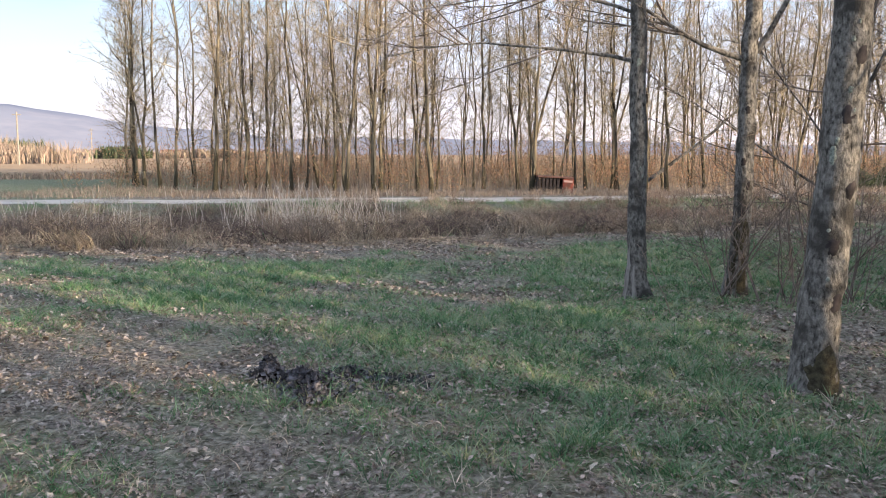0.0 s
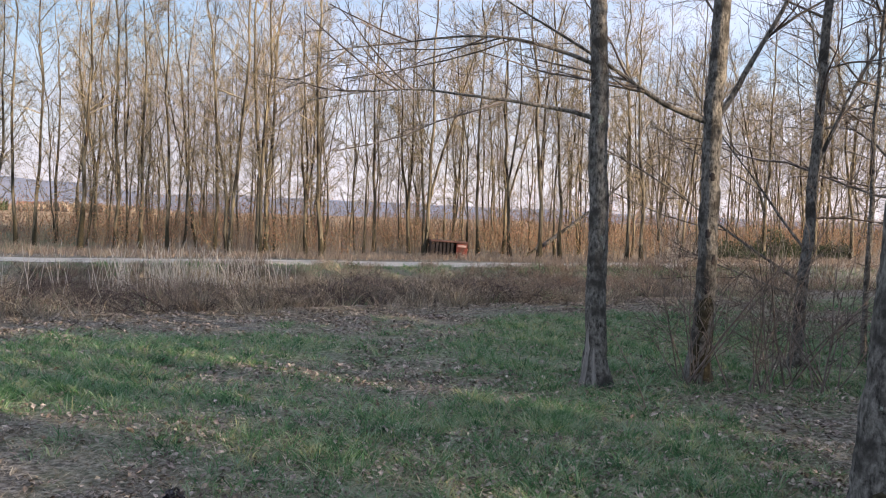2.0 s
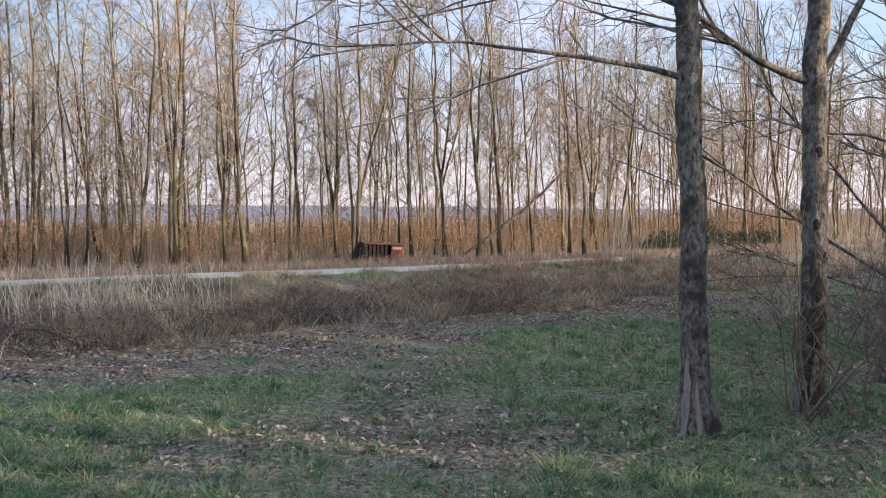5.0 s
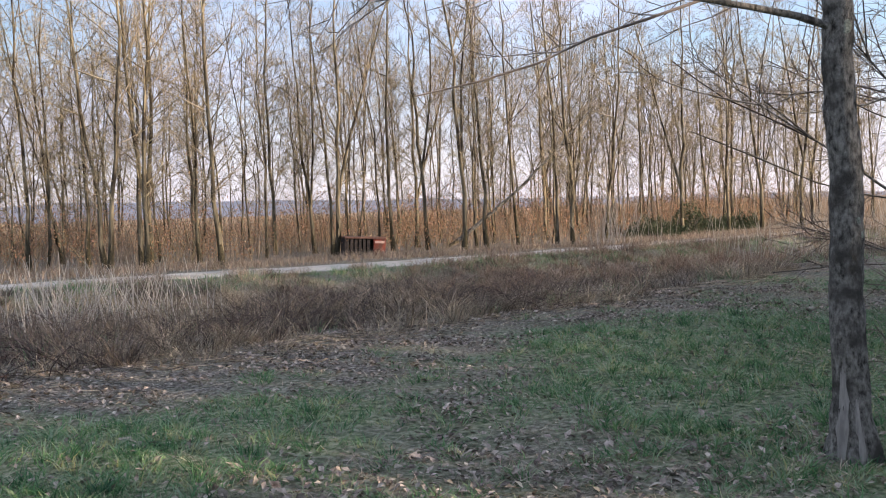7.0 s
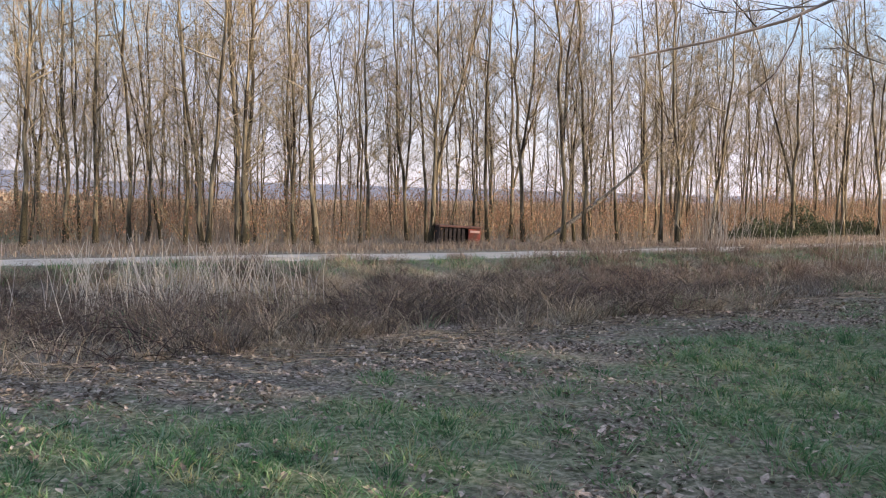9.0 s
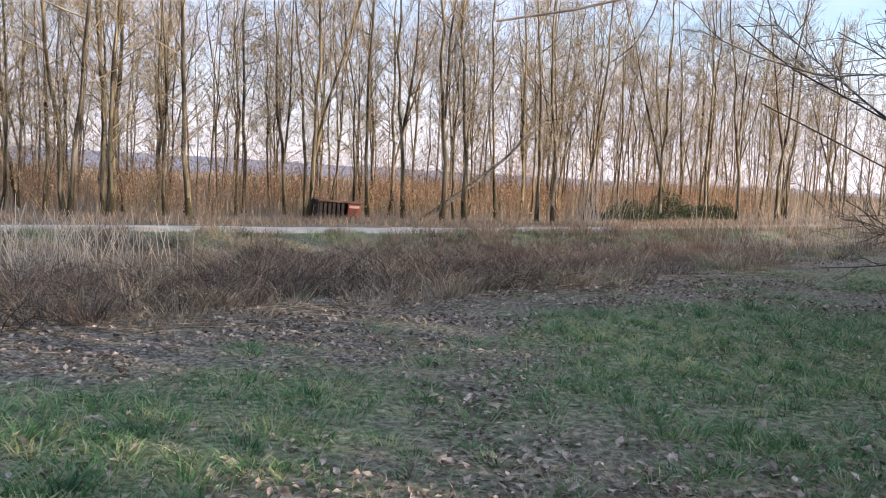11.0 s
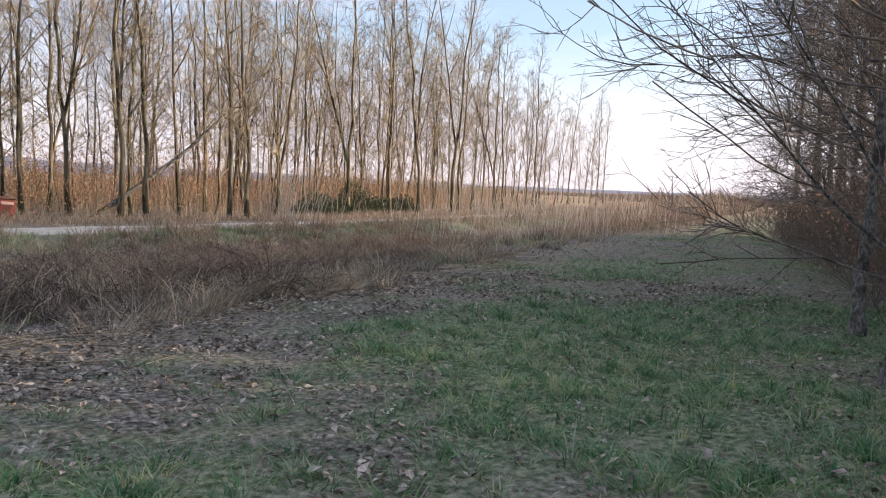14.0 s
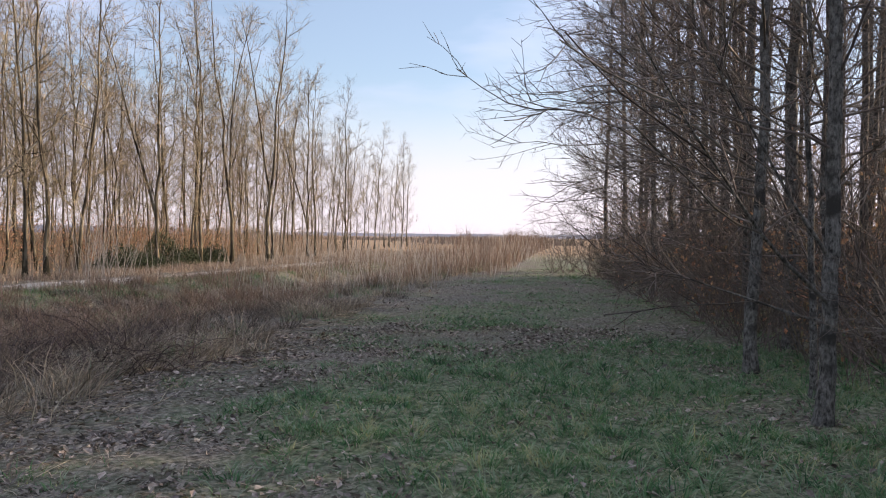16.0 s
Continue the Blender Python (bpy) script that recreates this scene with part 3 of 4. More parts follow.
    part("trunk", trunk.mesh("trunk", [BARK_GREY]), tree)
    part("crown", crown.mesh("crown", [TWIG_DARK]), tree, "dense bare dark twigs")
    return tree, main, r


def set_at(ob, x, y, turn=0.0, size=1.0):
    ob.matrix_basis = pose(x, y, float(height(x, y)), 0, 0, turn) @ Matrix.Scale(size, 4)
    return ob


# the three trunks at the edge of the meadow, and the thin one behind them
tree_a, tm_a, tr_a = spreading(3, 10.5, 0.083, [(2.46, (-0.97, -0.1, 0.24), 2.7, 0.024, -0.42), (2.95, (-0.93, -0.12, 0.36), 2.6, 0.022, -0.05)], 15, 3.6, 2.2, 6, 3, (-0.02, 0.004), name="edge_tree", flare=1.75)
tagged(tree_a, "slim grey-barked bare tree with a pale scraped scar at its foot", "tree", "trees at the meadow's edge")
set_at(tree_a, 2.14, 8.27)
tree_b, tm_b, tr_b = spreading(8, 11.5, 0.086, [(2.52, (-0.92, -0.15, 0.3), 2.6, 0.034, 0.15), (2.52, (0.5, 0.02, 0.9), 3.0, 0.036, 0.1)], 16, 3.2, 2.3, 6, 3, (0.025, 0.01), name="edge_tree", flare=1.6)
tagged(tree_b, "grey bare tree forking above head height with a mossy dark foot", "tree", "trees at the meadow's edge")
set_at(tree_b, 3.23, 8.72)
tree_c, tm_c, tr_c = spreading(21, 11.0, 0.118, [(3.0, (0.4, -0.6, 0.7), 2.4, 0.05, -0.1)], 12, 3.4, 2.4, 6, 3, (0.04, 0.0), name="edge_tree", flare=1.3)
tagged(tree_c, "thick leaning trunk with flaking bark, lichen spots and a mossy foot", "tree", "trees at the meadow's edge")
set_at(tree_c, 2.98, 4.9)
tree_d, tm_d, tr_d = spreading(34, 9.0, 0.05, [(2.2, (0.5, 0.1, 0.9), 2.0, 0.03, -0.1), (0.95, (-0.78, 0.28, 0.5), 3.1, 0.02, -0.1), (1.3, (-0.55, 0.3, 0.85), 2.6, 0.018, -0.1), (0.8, (-0.6, 0.55, 0.25), 2.0, 0.014, -0.1)], 18, 1.6, 2.0, 6, 3, (0.06, 0.0), name="edge_tree", flare=1.4)
tagged(tree_d, "thin dark young tree with bare upright twigs", "tree", "trees at the meadow's edge")
set_at(tree_d, 4.64, 9.85)

# plantation beyond the road
POPLARS = [poplar(100 + i, *spec) for i, spec in enumerate([
    (13.0, 0.088, None, 34, 9, 2, 300), (12.4, 0.082, None, 34, 9, 2, 480), (13.4, 0.095, 0.3, 44, 9, 2, 300), (12.6, 0.075, None, 36, 9, 2, 260), (12.0, 0.085, 0.22, 44, 9, 2, 500), (13.2, 0.07, None, 32, 9, 2, 320)])]
THIN = [poplar(140 + i, *spec) for i, spec in enumerate([
    (12.0, 0.052, None, 24, 7, 2, 160), (11.4, 0.046, None, 24, 7, 2, 300), (12.6, 0.058, 0.25, 30, 7, 2, 160), (10.6, 0.042, None, 24, 7, 2, 200), (11.8, 0.054, None, 26, 7, 2, 200)])]
for p in POPLARS + THIN:
    tagged(p, "slim bare plantation tree with steep fine branches lit by low sun", "tree", "plantation trees")


def plant_wood():
    rng = np.random.default_rng(5)
    used = set()

    def plant(x, y, size, kinds):
        ob = kinds[int(rng.integers(0, len(kinds)))]
        m = pose(x, y, float(height(x, y)), rng.normal(0, 1.3), rng.normal(0, 1.3), rng.uniform(0, 360))
        if ob.name not in used:
            used.add(ob.name)
            ob.matrix_basis = m @ Matrix.Scale(size, 4)
        else:
            c = copy_thing(ob, m)
            c.scale = (size, size, size)

    # first row, as it stands along the track
    front = [(-18.9, 35.4), (-18.0, 34.5), (-20.6, 38.5), (-19.9, 36.9), (-22.4, 41.5), (-25.5, 46.0), (-16.5, 33.2), (-15.3, 32.2), (-12.5, 30.0), (-12.1, 32.2), (-11.2, 32.3), (-9.5, 30.5), (-7.4, 30.8), (-6.5, 27.6), (-5.7, 28.5), (-6.3, 31.0), (-3.7, 29.3), (-0.2, 32.6), (2.0, 34.6), (4.2, 31.8), (5.1, 32.2), (7.6, 32.0), (8.1, 31.7), (10.5, 35.0), (15.1, 37.8), (18.2, 39.6), (20.1, 40.0), (22.4, 40.3), (24.7, 43.0), (29.1, 45.2), (32, 48), (39.2, 53.2), (64.5, 71.4)]
    for x, y in front:
        plant(x, y, rng.uniform(0.92, 1.06), POPLARS)
    for row in range(1, 10):
        x = -17.5 - row * 0.9
        while x < 62 - row * 2.5 or (row < 3 and x < 78):
            step = rng.uniform(1.3, 2.3) * (1 if x < 25 else 1.6) * (1.1 if row < 6 else 1.3)
            x += step
            y = wood_front(x) + row * 2.7 + rng.normal(0, 0.5)
            if rng.uniform() < 0.9:
                plant(x, y, rng.uniform(0.8, 1.05), POPLARS if rng.uniform() < 0.22 else THIN)


plant_wood()

# dark wood at the meadow's other side
EDGE = [spreading(200 + i, tl, rr, (), nb, 1.3, rc, 12, 2, (rng_l, 0.0), side=radians(128), name="wood_tree", sides=9) for i, (tl, rr, nb, rc, rng_l) in enumerate([(11.0, 0.082, 44, 3.4, 0.03), (12.0, 0.07, 44, 3.8, -0.04), (9.0, 0.048, 44, 2.9, 0.05), (10.0, 0.06, 44, 3.3, 0.0)])]
EDGE = [e[0] for e in EDGE]
INNER = [spreading(230 + i, tl, rr, (), nb, 1.6, rc, 3, 1, (rng_l, 0.0), name="wood_tree", sides=7)[0] for i, (tl, rr, nb, rc, rng_l) in enumerate([(11.5, 0.068, 20, 2.4, 0.03), (12.5, 0.06, 18, 2.2, -0.03), (10.5, 0.05, 20, 2.0, 0.05)])]
DEEP = [spreading(250 + i, tl, rr, (), 16, 2.0, 2.2, 2, 0, (0.02, 0.0), name="wood_tree", sides=6)[0] for i, (tl, rr) in enumerate([(11.5, 0.085), (12.0, 0.07)])]
for e in EDGE + INNER + DEEP:
    tagged(e, "dark bare tree with dense low twigs in the wood", "tree", "trees of the dark wood")


def in_sun_gap(x, y):
    """In the narrow gap left among the unseen added trees, for a low sun streak."""
    return x > 5.5 and y < 7 and abs((x - 1.2) * 0.454 + (y - 7.55) * 0.891) < 0.3


def plant_edge():
    rng = np.random.default_rng(15)
    used = set()

    def plant(x, y, size, turn, kinds):
        ob = kinds[int(rng.integers(0, len(kinds)))]
        m = pose(x, y, float(height(x, y)), 0, 0, turn)
        if ob.name not in used:
            used.add(ob.name)
            ob.matrix_basis = m @ Matrix.Scale(size, 4)
        else:
            c = copy_thing(ob, m)
            c.scale = (size, size, size)

    plant(5.6, 10.2, 0.55, 40, INNER)
    for x, y in [(6.5, 11.1), (7.6, 11.5), (8.6, 12.2), (10.2, 13.3), (12.0, 14.2), (13.6, 15.4), (15.4, 16.6), (17.4, 18.0), (19.2, 19.4), (21.2, 20.8), (23.4, 22.6), (25.4, 24.4)]:
        back = 0.0 if x < 7 else 0.85
        plant(x + 0.56 * back, y - 0.83 * back, rng.uniform(0.9, 1.1), rng.uniform(-35, 35), EDGE)
    for row in range(1, 6):
        s = 0.0
        while s < 25:
            s += rng.uniform(1.6, 2.8)
            x = 4.6 + 0.82 * s + 0.57 * row * 2.4 + rng.normal(0, 0.4)
            y = 9.6 + 0.6 * s - 0.82 * row * 2.4 + rng.normal(0, 0.4)
            plant(x, y, rng.uniform(0.8, 1.1), rng.uniform(0, 360), INNER if row < 3 else DEEP)
    # unseen rows added behind the wood, to cast shade on the meadow
    for row in range(7):
        y = 7.0
        while y > -16:
            y -= rng.uniform(1.6, 2.8)
            x = 6.4 + row * 2.5 + rng.normal(0, 0.4)
            if not in_sun_gap(x, y):
                plant(x, y, rng.uniform(0.85, 1.1), rng.uniform(0, 360), DEEP)


plant_edge()

# ---- bark patches on the near trunks ----


def bark_patch(tree, main, r, z0, z1, angle, half, mat, name, label, seed, proud=1.05):
    rng = np.random.default_rng(seed)
    nz, na = 7, 6
    v = []
    for i in range(nz):
        z = z0 + (z1 - z0) * i / (nz - 1)
        c = np.array([np.interp(z, main[:, 2], main[:, k]) for k in range(3)])
        rad = np.interp(z, main[:, 2], r)
        taper = math.sin(math.pi * min(max((i + 0.45) / nz, 0.0), 1.0)) ** 0.6
        for j in range(na):
            a = angle + half * taper * (2 * j / (na - 1) - 1) * rng.uniform(0.5, 1.3)
            edge = 1.0 if 0 < j < na - 1 and 0 < i < nz - 1 else 0.93
            v.append(c + np.array((math.cos(a), math.sin(a), rng.uniform(-4.0, 4.0) * (z1 - z0) / nz)) * rad * np.array((proud * edge, proud * edge, 1.0)))
    i = np.arange(nz - 1)[:, None] * na
    j = np.arange(na - 1)[None, :]
    f = np.stack([i + j, i + j + 1, i + j + na + 1, i + j + na], 2).reshape(-1, 4)
    part(name, quick_mesh(name, np.array(v), f, [mat], True), tree, label)


bark_patch(tree_a, tm_a, tr_a, -0.02, 0.52, radians(212), 0.3, BARE_WOOD, "scar", "pale scraped wood", 1, 1.1)
bark_patch(tree_a, tm_a, tr_a, 0.0, 0.36, radians(252), 0.17, BARE_WOOD, "scar", "pale scraped wood", 2, 1.1)
for k, (z, a, h) in enumerate([(1.36, -80, 0.22), (1.29, -68, 0.14), (2.45, -95, 0.5)]):
    bark_patch(tree_a, tm_a, tr_a, z - 0.015 - 0.06 * h, z + 0.015 + 0.07 * h, radians(a), h, LICHEN, "lichen", "pale grey-green lichen", 10 + k)
for k, (z, a, h, s) in enumerate([(1.51, -122, 0.22, 0.06), (1.6, -114, 0.12, 0.025), (1.05, -110, 0.1, 0.014), (0.75, -100, 0.1, 0.014), (1.9, -90, 0.14, 0.022), (2.2, -100, 0.12, 0.02), (0.62, -130, 0.1, 0.014), (1.78, -75, 0.1, 0.014), (2.3, -85, 0.09, 0.016)]):
    bark_patch(tree_c, tm_c, tr_c, z - s, z + s, radians(a), h, LICHEN, "lichen", "pale grey-green lichen", 30 + k)
# dark moss at the feet of two near trunks
bark_patch(tree_c, tm_c, tr_c, -0.05, 0.32, radians(-80), 1.2, DARK_FOOT, "moss", "dark green moss", 50)
bark_patch(tree_b, tm_b, tr_b, -0.05, 0.85, radians(-100), 1.7, DARK_FOOT, "moss", "dark moss", 51)
for k, (z, a) in enumerate([(1.2, -70), (1.45, -110), (2.0, -95), (0.9, -100)]):
    bark_patch(tree_b, tm_b, tr_b, z - 0.05, z + 0.04, radians(a), 0.35, BOX_DARK, "branch_scar", "dark old branch scar", 60 + k)
for k, (z, a) in enumerate([(1.3, -60), (0.95, -95), (0.6, -55), (1.75, -95), (2.1, -70)]):
    bark_patch(tree_c, tm_c, tr_c, z - 0.06, z + 0.06, radians(a), 0.4, BOX_DARK, "branch_scar", "dark old branch scar", 70 + k)

# ---- shrubs ----


def shrub(seed, tall, stems, spread, twig=8, fine=2, r0=0.011):
    rng = np.random.default_rng(seed)
    ob = new("bare_shrub")
    for _ in range(stems):
        st = Tubes()
        a = rng.uniform(0, 2 * math.pi)
        el_ = rng.uniform(0.75, 1.5)
        p0 = np.array((rng.normal(0, 0.14), rng.normal(0, 0.14), -0.05))
        ln = tall * rng.uniform(0.5, 1.1)
        st_p = bough(rng, p0, (math.cos(a) * math.cos(el_) * spread, math.sin(a) * math.cos(el_) * spread, math.sin(el_)), ln, 7, (0, 0, -0.15), 0.09)
        st.add(st_p, np.linspace(r0 * rng.uniform(0.7, 1.5), 0.004, 8), 4)
        for _ in range(twig):
            q, d = at_path(st_p, rng.uniform(0.15, 1.0))
            t1 = bough(rng, q, side_way(rng, d, rng.uniform(0.4, 1.0)), tall * rng.uniform(0.12, 0.4), 3, (0, 0, 0.1), 0.13)
            st.add(t1, (0.005, 0.004, 0.003, 0.002), 3)
            for _ in range(fine):
                q2, d2 = at_path(t1, rng.uniform(0.2, 1.0))
                st.add(bough(rng, q2, side_way(rng, d2, rng.uniform(0.4, 1.0)), tall * rng.uniform(0.05, 0.16), 2, (0, 0, 0.1), 0.12), (0.0032, 0.0025, 0.0016), 3)
        part("stem", st.mesh("stem", [TWIG_DARK]), ob)
    return tagged(ob, "bare grey shrub of thin arching stems and fine twigs", "shrub", "shrubs along the wood")


SHRUBS = [shrub(300, 2.2, 10, 1.1), shrub(301, 1.6, 12, 1.4), shrub(302, 3.0, 9, 0.9), shrub(303, 2.6, 14, 1.3, 9, 2)]


def plant_shrubs():
    rng = np.random.default_rng(25)
    spots = [(3.02, 8.45, 0.8, 0), (4.15, 8.95, 0.85, 2), (3.6, 8.2, 0.62, 2), (4.4, 8.5, 0.75, 0)]
    s = 1.2
    while s < 24.5:
        for off in (0.5, 1.6, 3.0):
            spots.append((5.0 + 0.83 * s + 0.56 * off + rng.normal(0, 0.2), 9.75 + 0.6 * s - 0.83 * off + rng.normal(0, 0.2), rng.uniform(0.75, 1.3) * (1.0 if off > 1 else 0.6), int(rng.integers(0, 4))))
        s += rng.uniform(0.75, 1.25)
    for _ in range(18):
        s, off = rng.uniform(0.6, 15), rng.uniform(1.0, 3.0)
        spots.append((5.0 + 0.83 * s + 0.56 * off, 9.75 + 0.6 * s - 0.83 * off, rng.uniform(1.0, 1.5), int(rng.integers(2, 4))))
    # unseen shrubs added behind too, to block low sun from the meadow
    for _ in range(80):
        spots.append((rng.uniform(6.2, 16), rng.uniform(-14, 6.5), rng.uniform(1.1, 1.7), int(rng.integers(0, 4))))
    spots += [(26.3, 25.6, 1.0, 3), (25.6, 26.0, 0.8, 1), (27.2, 25.2, 1.1, 3)]
    used = set()
    for x, y, size, k in spots:
        if in_sun_gap(x, y):
            continue
        m = pose(x, y, float(height(x, y)), 0, 0, rng.uniform(0, 360))
        if k in used:
            copy_thing(SHRUBS[k], m).scale = (size, size, size)
        else:
            used.add(k)
            SHRUBS[k].matrix_basis = m @ Matrix.Scale(size, 4)


plant_shrubs()


# ---- undergrowth ----
def stuff(name, v, f, mat, label, category):
    return tagged(new(name, quick_mesh(name, v, f, [mat])), label, category, kind="stuff")


def on_ground(x, y):
    return np.stack([x, y, height(x, y) - 0.01], 1)


def in_wood(rng, n, x0, x1, deep):
    x = rng.uniform(x0, x1, n)
    y = wood_front(x) + rng.uniform(-1.2, deep, n)
    return x, y


def undergrowth():
    rng = np.random.default_rng(41)
    # withered rust-brown leaves that cling to young saplings
    n = 1450
    cx, cy = in_wood(rng, n, -22, 36, 25)
    keep = (field(cx, cy, 6, 77) > np.where(cx > 5, 0.52, 0.38)) & (cy > wood_front(cx) + 0.6)
    cx, cy = cx[keep], cy[keep]
    along, deep = rng.uniform(1.5, 24, 300), rng.uniform(0.8, 8.0, 300)
    cx = np.concatenate([cx, 5.0 + 0.83 * along + 0.56 * deep])
    cy = np.concatenate([cy, 9.75 + 0.6 * along - 0.83 * deep])
    leaf_c, stems = [], Tubes()
    for x, y in zip(cx, cy):
        z = float(height(x, y))
        tall = rng.uniform(0.8, 2.4) * (1.0 if rng.uniform() < 0.7 else 1.7)
        for _ in range(3):
            b = bough(rng, (x, y, z - 0.05), (rng.normal(0, 0.35), rng.normal(0, 0.35), 1), tall * rng.uniform(0.7, 1.1), 4, (0, 0, 0.1), 0.1)
            stems.add(b, np.linspace(0.012, 0.004, 5), 3)
            k = int(rng.integers(18, 42))
            t = rng.uniform(0.25, 1.0, k)
            leaf_c.append(np.array([at_path(b, tt)[0] for tt in t]) + rng.normal(0, 0.2, (k, 3)))
    c = np.concatenate(leaf_c)
    v, f = cards(c, rng.uniform(0.045, 0.085, len(c)), rng)
    stuff("sapling_leaves", v, f, LEAF_RUST, "rust-brown withered leaves on saplings under the trees", "undergrowth")
    tagged(new("sapling_stems", stems.mesh("sapling_stems", [TWIG_POPLAR])), "thin brown sapling stems under the trees", "undergrowth", kind="stuff")
    # tall dry grass and reeds between the trunks
    n = 78000
    x, y = in_wood(rng, n, -20, 55, 18)
    thick = field(x, y, 2.0, 55)
    keep = (thick > rng.uniform(0.32, 0.72, n)) & ~((x > -0.4) & (x < 2.6) & (y < 33.4))
    x, y = x[keep], y[keep]
    n = len(x)
    v, f = blades(on_ground(x, y), rng.uniform(0.4, 1.5, n) * np.clip(rng.normal(0.85, 0.4, n), 0.2, 1.5) * np.interp(y - wood_front(x), [-1.2, 1.0, 4, 9], [0.15, 0.35, 0.85, 1.2]) * (0.35 + 1.2 * field(x, y, 3.0, 59)), rng.uniform(0.006, 0.015, n), rng.uniform(0, 0.35, n), rng)
    stuff("tall_dry_grass", v, f, STRAW, "tall straw-coloured dry grass between the trunks", "grass")
    # verge between the track and the trees
    n = 30000
    x = rng.uniform(-20, 50, n)
    w = wood_front(x) - road_near(x) - ROAD_WIDE - 0.2
    y = road_near(x) + ROAD_WIDE + 0.3 + rng.uniform(0, 1, n) ** 0.8 * w
    v, f = blades(on_ground(x, y), rng.uniform(0.06, 0.34, n) * (0.4 + field(x, y, 1.4, 57)), rng.uniform(0.008, 0.02, n), rng.uniform(0.2, 1.2, n), rng)
    stuff("verge_grass", v, f, STRAW, "low straw-coloured grass on the verge of the track", "grass")


undergrowth()


def belt(rng, n, x0, x1, u0, u1):
    """Random spots in the ditch belt: x, y and the way across it."""
    x, u = rng.uniform(x0, x1, n), rng.uniform(u0, u1, n)
    return x, foot(x) + u * (road_near(x) - foot(x)), u


def bunches(rng, x, y, tall, per, rad, lean):
    """Blades that fan out of each spot."""
    x, y, tall = np.repeat(x, per), np.repeat(y, per), np.repeat(tall, per)
    n = len(x)
    dx, dy = rng.normal(0, rad, n), rng.normal(0, rad, n)
    return blades(on_ground(x + dx, y + dy), tall * rng.uniform(0.35, 1.1, n), rng.uniform(0.004, 0.011, n), rng.uniform(*lean, n), rng, np.arctan2(dy, dx) + rng.normal(0, 0.5, n))


def weed_belt():
    rng = np.random.default_rng(43)
    n = 62000
    x = np.where(rng.uniform(size=n) < 0.72, rng.uniform(-13, 10, n), rng.uniform(-25, 48, n))
    u = rng.uniform(-0.02, 0.97, n)
    y = foot(x) + u * (road_near(x) - foot(x))
    lump = field(x, y, 0.9, 61)
    big = field(x, y, 3.0, 63)
    keep = (lump > rng.uniform(0.25, 0.62, n)) & (u > (field(x, x * 0, 1.6, 67) - 0.35) * 0.4)
    x, y, u, lump, big = x[keep], y[keep], u[keep], lump[keep], big[keep]
    n = len(x)
    env = np.interp(u, [-0.02, 0.06, 0.3, 0.7, 0.88, 1.0], [0.3, 0.8, 1.0, 0.8, 0.4, 0.2])
    env = env * np.interp(x, [-12, -2, 1, 3.5, 9, 20], [0.95, 0.95, 0.8, 0.5, 0.45, 0.6])
    h = env * (0.05 + 1.0 * lump ** 2 * rng.uniform(0.3, 1.15, n)) * (0.2 + 1.3 * big)
    v, f = blades(on_ground(x, y), h, rng.uniform(0.004, 0.011, n), rng.uniform(0.1, 1.0, n) ** 2 * 2.6 + 0.15, rng)
    stuff("dead_weeds", v, f, WEED_BROWN, "tangle of dead brown weeds along the ditch", "weeds")
    # tussocks of arching dead grass
    n = 1900
    x = np.where(rng.uniform(size=n) < 0.75, rng.uniform(-13, 9, n), rng.uniform(-20, 40, n))
    u = rng.uniform(-0.03, 0.95, n)
    y = foot(x) + u * (road_near(x) - foot(x))
    keep = field(x, y, 1.8, 69) > rng.uniform(0.25, 0.6, n)
    x, y, u = x[keep], y[keep], u[keep]
    tall = rng.uniform(0.25, 0.75, len(x)) * np.interp(x, [-12, 1, 3.5, 9, 20], [1.0, 1.0, 0.7, 0.6, 0.8]) * np.interp(u, [-0.03, 0.1, 0.7, 0.92], [0.6, 1.0, 0.85, 0.45])
    v, f = bunches(rng, x, y, tall, 56, 0.1, (0.3, 2.0))
    stuff("tussocks", v, f, WEED_BROWN, "arching tussocks of dead grass along the ditch", "grass")
    # reddish dead stems on the sunny part of the bank
    x, y, u = belt(rng, 1500, 1.5, 34, 0.3, 0.97)
    keep = field(x, y, 2.4, 95) > rng.uniform(0.3, 0.65, len(x))
    v, f = bunches(rng, x[keep], y[keep], rng.uniform(0.25, 0.62, keep.sum()), 30, 0.12, (0.1, 1.3))
    stuff("red_weeds", v, f, WEED_RED, "reddish-brown dead weeds on the bank below the track", "weeds")
    # straw bunches: lodged along the foot, upright on the bank
    x, y, u = belt(rng, 1500, -12, 34, 0.0, 1.0)
    x[:420], u[:420] = rng.uniform(-10, 9, 420), rng.normal(0.03, 0.05, 420)
    y = foot(x) + u * (road_near(x) - foot(x))
    keep = field(x, y, 1.5, 91) > rng.uniform(0.38, 0.7, len(x))
    x, y, u = x[keep], y[keep], u[keep]
    v, f = bunches(rng, x, y, rng.uniform(0.15, 0.42, len(x)), 34, 0.11, (0.4, 2.4))
    stuff("straw_tufts", v, f, GRASS_DRY, "bent straw-coloured grass tufts among the weeds", "grass")
    # green tufts in the ditch and along the track's edge
    x, y, u = belt(rng, 2600, -14, 34, 0.0, 1.0)
    near = rng.uniform(size=len(x)) < 0.6
    y = np.where(near, road_near(x) - rng.uniform(0, 1, len(x)) ** 1.6 * 1.5, y)
    keep = (field(x, y, 1.4, 93) > rng.uniform(0.3, 0.72, len(x))) & (near | (field(x, y, 2.5, 97) > 0.5))
    x, y, near = x[keep], y[keep], near[keep]
